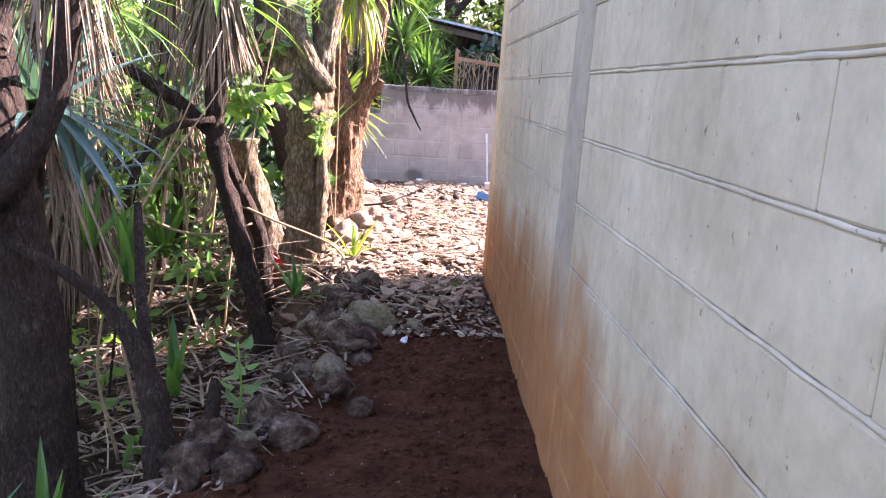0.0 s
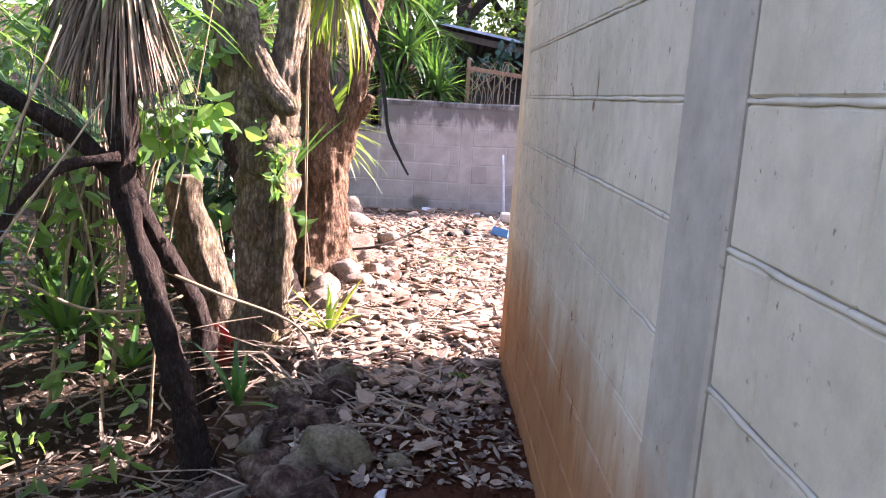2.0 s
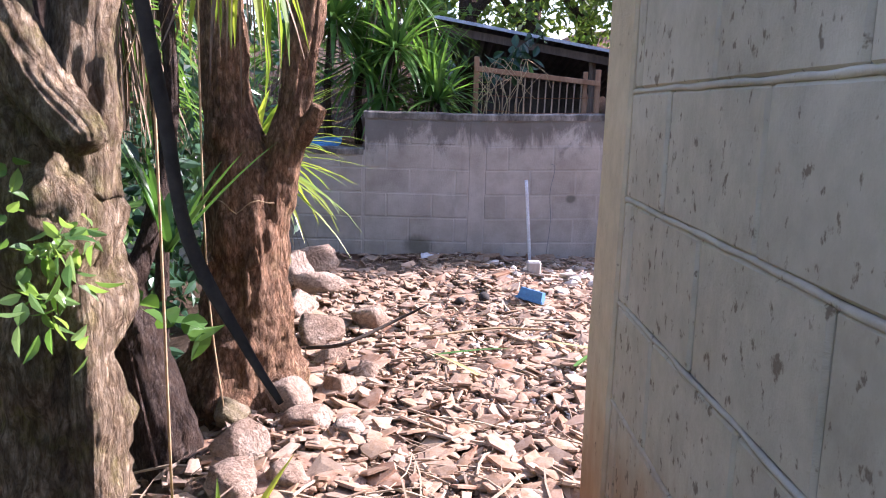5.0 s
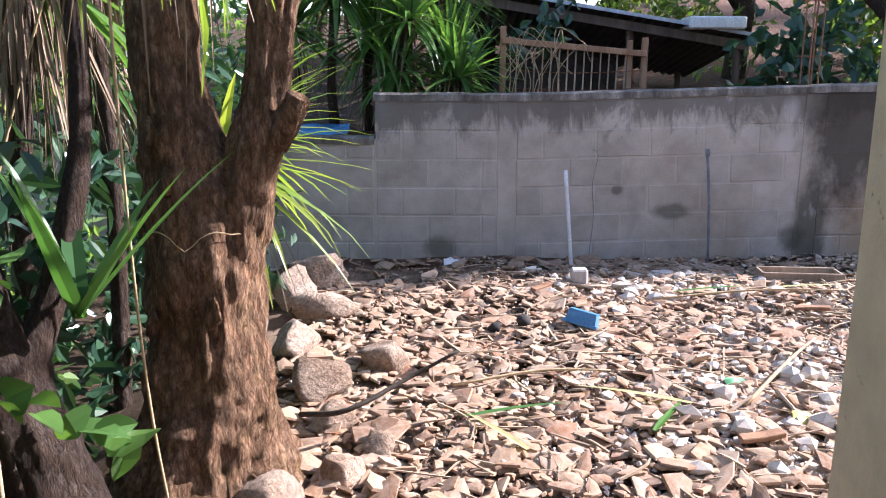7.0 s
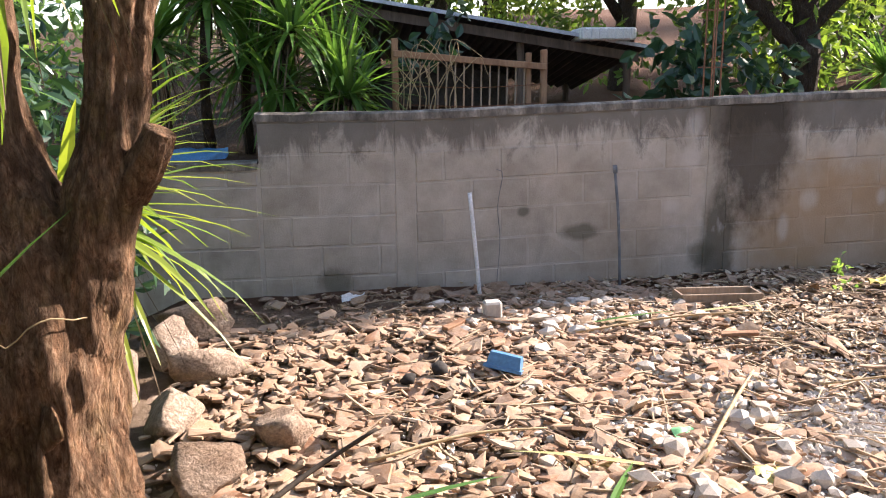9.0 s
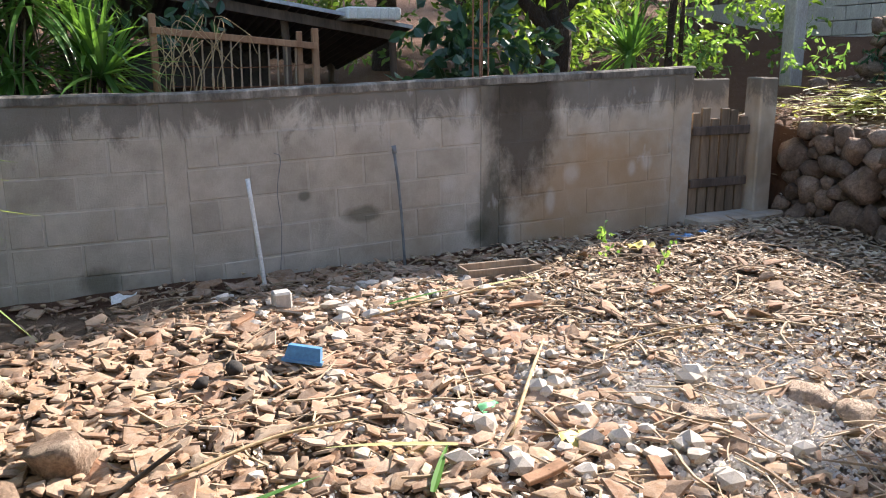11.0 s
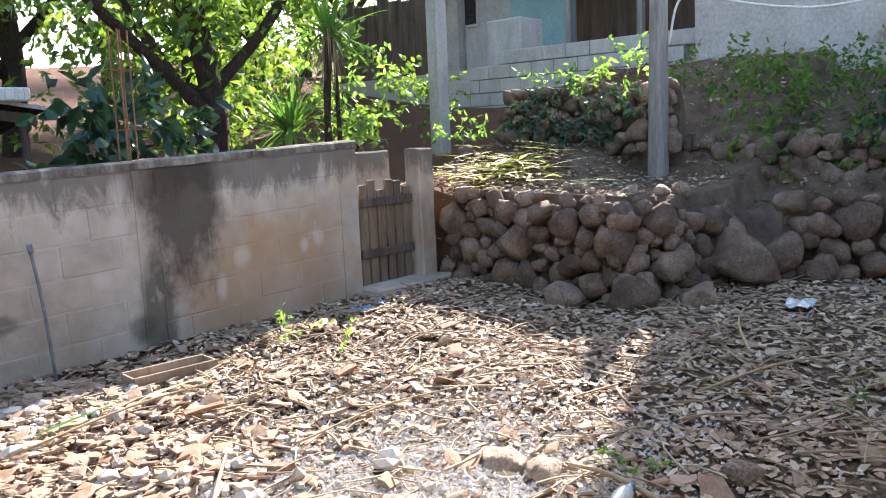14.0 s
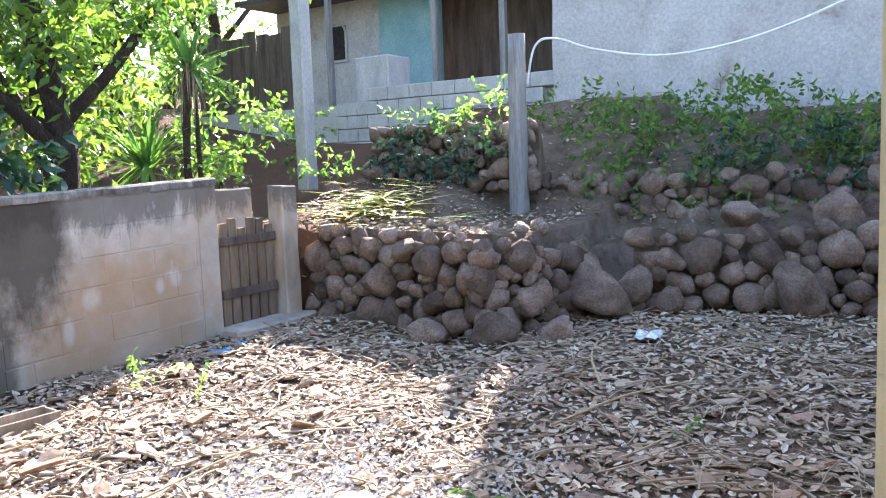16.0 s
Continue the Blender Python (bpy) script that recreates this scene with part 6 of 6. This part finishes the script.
def yard_spot(rng):
    while True:
        x, y = rng.uniform(-0.75, 4.6), rng.uniform(4.0, 10.05)
        if y < 5.25 and x > FACE - 0.04:
            continue
        if y < 5.4 and rng.random() > 0.85 * ease(4.1, 5.4, y) + 0.03:
            continue
        p = 1.0 if x < 1.3 else 1.0 - 0.93 * ease(1.3, 2.6, x)
        p *= 0.25 + 0.75 * ease(-0.75, -0.35, x)
        if 1.5 < x < 2.6 and 6.6 < y < 7.9:
            p *= 0.35
        if y > 9.2 and x < 0.8:
            p *= 0.12
        if rng.random() < p:
            return x, y


def lie(rng, x, y, tilt, lift):
    return pose(x, y, height(x, y) + lift, rng.gauss(0, tilt), rng.gauss(0, tilt), rng.uniform(0, 360))


rng = random.Random(11)
moulds = []
for k in range(24):
    moulds.append(shard_geo(rng, 1.0 * rng.choice((0.03, 0.04, 0.055, 0.07, 0.085))).mesh("tile_shard", M_SHARD))
placed = 0
far_shards = Geo()
for k in range(8200):
    x, y = yard_spot(rng)
    near = 5.3 < y < 7.6 and -0.3 < x < 1.8 and k % 2
    m = lie(rng, x, y, 14, rng.uniform(0.004, 0.035))
    if near and placed < 300:
        piece("tile_shard", rng.choice(moulds), ground, m)
        placed += 1
    else:
        s = shard_geo(rng, rng.choice((0.014, 0.02, 0.026, 0.035, 0.045, 0.06, 0.075)) * rng.uniform(0.85, 1.25))
        far_shards.add([m @ p for p in s.v], s.f)
tagged(part("tile_shards", far_shards, M_SHARDS, ground, "scattered broken clay roof tiles"), kind="stuff")

pale = Geo()
for k in range(680):
    if k < 260:
        x, y = rng.gauss(1.4, 0.42), rng.gauss(9.15, 0.26)
    else:
        x, y = rng.gauss(1.4, 0.42), rng.gauss(7.4, 0.5)
    if y > 10.0 or y < 5.4:
        continue
    r = rng.uniform(0.01, 0.03) if k % 7 else rng.uniform(0.03, 0.06)
    s = stone(x, y, height(x, y) + 0.02 + r * 0.4, r * 1.2, r, r * 0.75, k, 0.4, 1)
    pale.add(s.v, s.f)
tagged(part("pale_rubble", pale, M_PALE, ground, "pale lumps of mortar and limestone"), kind="stuff")

ash = Geo()
for k in range(14000):
    x, y = rng.gauss(1.95, 0.7), rng.gauss(7.3, 0.65)
    r = rng.uniform(0.004, 0.014)
    z = height(x, y) + 0.012
    d = (any_way(rng) * 0.5 + Vector((0, 0, 1))).normalized()
    s = d.orthogonal().normalized() * r
    u = d.cross(s)
    ash.add([Vector((x, y, z)) + q for q in (s, -s * 0.6 + u, -s * 0.6 - u, d * r)], [(0, 1, 2), (0, 1, 3), (1, 2, 3), (2, 0, 3)])
tagged(part("ash_gravel", ash, M_ASH, ground, "light grey ash and gravel"), kind="stuff")

def fallen_leaf(rng, m, l, w):
    """An oval leaf, cupped or curled."""
    c, e = rng.uniform(-0.25, 0.35) * w, rng.uniform(-0.2, 0.3) * w
    pts = [(-l / 2, 0, e), (-l * 0.25, -w * 0.42, c), (l * 0.2, -w * 0.45, c), (l / 2, 0, e), (l * 0.2, w * 0.45, c), (-l * 0.25, w * 0.42, c), (-l * 0.1, 0, 0), (l * 0.15, 0, 0)]
    return [m @ Vector(p) for p in pts], [(0, 1, 6), (1, 2, 7, 6), (2, 3, 7), (3, 4, 7), (4, 5, 6, 7), (5, 0, 6)]


litter = Geo()
for k in range(19000):
    x, y = rng.uniform(0.2, 7.2), rng.uniform(5.25, 10.2)
    if (x - 2.0) ** 2 + (y - 7.25) ** 2 < 0.3 and rng.random() < 0.75:
        continue
    if rng.random() > 0.10 + 0.90 * ease(0.9, 2.6, x) or x > bank_foot(y) + 0.2:
        continue
    litter.add(*fallen_leaf(rng, lie(rng, x, y, 12, rng.uniform(0.006, 0.028)), rng.uniform(0.03, 0.085), rng.uniform(0.02, 0.042)))
path_litter = Geo()
for k in range(1500):
    x, y = rng.uniform(-0.5, 0.48), rng.uniform(3.8, 5.4)
    (path_litter if k % 6 else litter).add(*fallen_leaf(rng, lie(rng, x, y, 15, 0.015), rng.uniform(0.02, 0.07), rng.uniform(0.012, 0.032)))
for k in range(900):
    x, y = rng.uniform(5.3, 7.3), rng.uniform(8.3, 11.4)
    litter.add(*fallen_leaf(rng, lie(rng, x, y, 12, 0.02), rng.uniform(0.03, 0.08), rng.uniform(0.02, 0.042)))
for k in range(1500):
    x, y = rng.uniform(7.2, 9.5), rng.uniform(4.5, 11.0)
    litter.add(*fallen_leaf(rng, lie(rng, x, y, 20, 0.03), rng.uniform(0.03, 0.08), rng.uniform(0.02, 0.042)))
dark_leaves = Geo()
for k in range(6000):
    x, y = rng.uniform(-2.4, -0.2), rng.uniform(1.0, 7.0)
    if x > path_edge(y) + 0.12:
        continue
    dark_leaves.add(*fallen_leaf(rng, lie(rng, x, y, 24, rng.uniform(0.01, 0.05)), rng.uniform(0.02, 0.08), rng.uniform(0.01, 0.03)))
dark_leaves.add(path_litter.v, path_litter.f)
tagged(part("rotting_leaves", dark_leaves, M_DARKLITTER, ground, "dark brown fallen leaves under the trees"), kind="stuff")
tagged(part("leaf_litter", litter, M_LITTER, ground, "dry brown fallen leaves"), kind="stuff")

twigs = Geo()
for k in range(1700):
    if k < 1220:
        x, y = rng.uniform(0.0, 6.5), rng.uniform(5.4, 9.9)
        if x > bank_foot(y) - 0.1:
            continue
    else:
        x, y = rng.uniform(-1.9, 0.2), rng.uniform(1.8, 6.0)
        if x > path_edge(y) - 0.05 and y < 4.0:
            continue
    l, r = rng.uniform(0.08, 0.42), rng.uniform(0.002, 0.006)
    m = lie(rng, x, y, 5, 0.035)
    b = rng.uniform(-0.05, 0.05)
    s = tube([Vector((-l / 2, 0, 0, r)), Vector((0, b * l * 3, 0.005, r)), Vector((l / 2, 0, 0, r * 0.6))], 4, 2)
    twigs.add([m @ Vector(p) for p in s.v], s.f)
tagged(part("twigs", twigs, M_TWIG, ground, "dry twigs and stalks"), kind="stuff")

crumbs = Geo()
for k in range(5200):
    x, y = rng.uniform(-0.6, 3.4), rng.uniform(4.2, 10.0)
    if y < CORNER + 0.05 and x > FACE - 0.03:
        continue
    r = rng.uniform(0.005, 0.018)
    z = height(x, y) + 0.008
    d = any_way(rng, 0.4)
    q = d.orthogonal().normalized() * r * rng.uniform(0.7, 1.3)
    u = d.cross(q) * rng.uniform(0.6, 1.2)
    crumbs.add([Vector((x, y, z)) + w for w in (q, -q * 0.6 + u, -q * 0.6 - u, d * r * 0.8)], [(0, 1, 2), (0, 1, 3), (1, 2, 3), (2, 0, 3)])
tagged(part("crumbs", crumbs, M_SHARDS, ground, "small crumbs of broken tile"), kind="stuff")

clods = Geo()
for k in range(5200):
    x, y = rng.uniform(-0.6, 0.5), rng.uniform(1.2, 4.8)
    r = rng.uniform(0.003, 0.011) if rng.random() > 0.06 else rng.uniform(0.012, 0.03)
    s = stone(x, y, height(x, y) + r * 0.4, r, r, r * 0.8, k, 0.4, 1)
    clods.add(s.v, s.f)
tagged(part("clods", clods, M_EARTH, ground, "loose crumbs of red earth"), kind="stuff")

# ---- blocks of both walls, course by course ----
def block_row(parent, start, end, offset, size, gap=0.006):
    """Lengths of the blocks of one course between two ends."""
    out, a = [], start - offset
    while a < end:
        u, v = max(a, start), min(a + size, end)
        if v - u > 0.04:
            out.append((u + gap / 2, v - gap / 2))
        a += size
    return out


cache = {}
def block_mesh(length, tall, mat, axis):
    key = (round(length, 3), round(tall, 3), mat.name, axis)
    if key not in cache:
        b = box(-0.012, 0.05, -length / 2, length / 2, -tall / 2, tall / 2, 0.005) if axis == "x" else box(-length / 2, length / 2, -0.012, 0.05, -tall / 2, tall / 2, 0.005)
        cache[key] = b.mesh("block", mat)
    return cache[key]


rng = random.Random(77)
SLOPE = -0.014
for k in range(-8, 4):
    z0 = 1.306 + k * COURSE
    for lo, hi in ((-1.0, 2.422), (2.683, 4.978)):
        off = (BLOCK / 2 if k % 2 else 0.0) + (0.067 if lo < 0 else 0.0)
        for u, v in block_row(wall_house, lo, hi, off, BLOCK, 0.004 if lo < 0 else 0.009):
            y = (u + v) / 2
            piece("block", block_mesh(v - u, COURSE - 0.007, M_LIME, "x"), wall_house, pose(FACE + 0.012 + rng.uniform(-0.001, 0.001), y, z0 + COURSE / 2 + SLOPE * (y - 2.5), math.degrees(math.atan(SLOPE)), rng.gauss(0, 0.25), rng.gauss(0, 0.2)))
        n = 150
        pts = []
        for i in range(n + 1):
            y = lo + (hi - lo) * i / n
            r = 0.0050 + 0.0026 * noise.noise(Vector((y * 14, k * 3.1, 0)))
            pts.append((FACE + 0.0036 + 0.0025 * noise.noise(Vector((y * 12, k * 1.7, 5))), y, z0 + SLOPE * (y - 2.5) + 0.003 * noise.noise(Vector((y * 9, k * 2.3, 9))), r))
        part("bed_joint", tube(pts, 6, 1), M_BEAD, wall_house, "raised mortar bead", smooth=True)

for k in range(-2, 6):
    z0 = 0.06 + k * 0.20
    for lo, hi, top in ((-3.1, -0.47, 0.76), (-0.46, 0.40, 1.06), (0.53, 2.52, 1.06), (2.66, 4.20, 1.06)):
        if z0 > top - 0.05:
            continue
        tall = min(0.20, top - z0)
        off = 0.19 if k % 2 else 0.0
        for u, v in block_row(wall_back, lo, hi, off, 0.375, 0.010):
            x = (u + v) / 2
            piece("block", block_mesh(v - u, tall - 0.010, M_BLOCK, "y"), wall_back, pose(x, WALL_Y + 0.012 + rng.uniform(-0.003, 0.003), z0 + tall / 2 + rise(x), rng.gauss(0, 0.3), 0 if x < 0.5 else -1.83, rng.gauss(0, 0.25)))
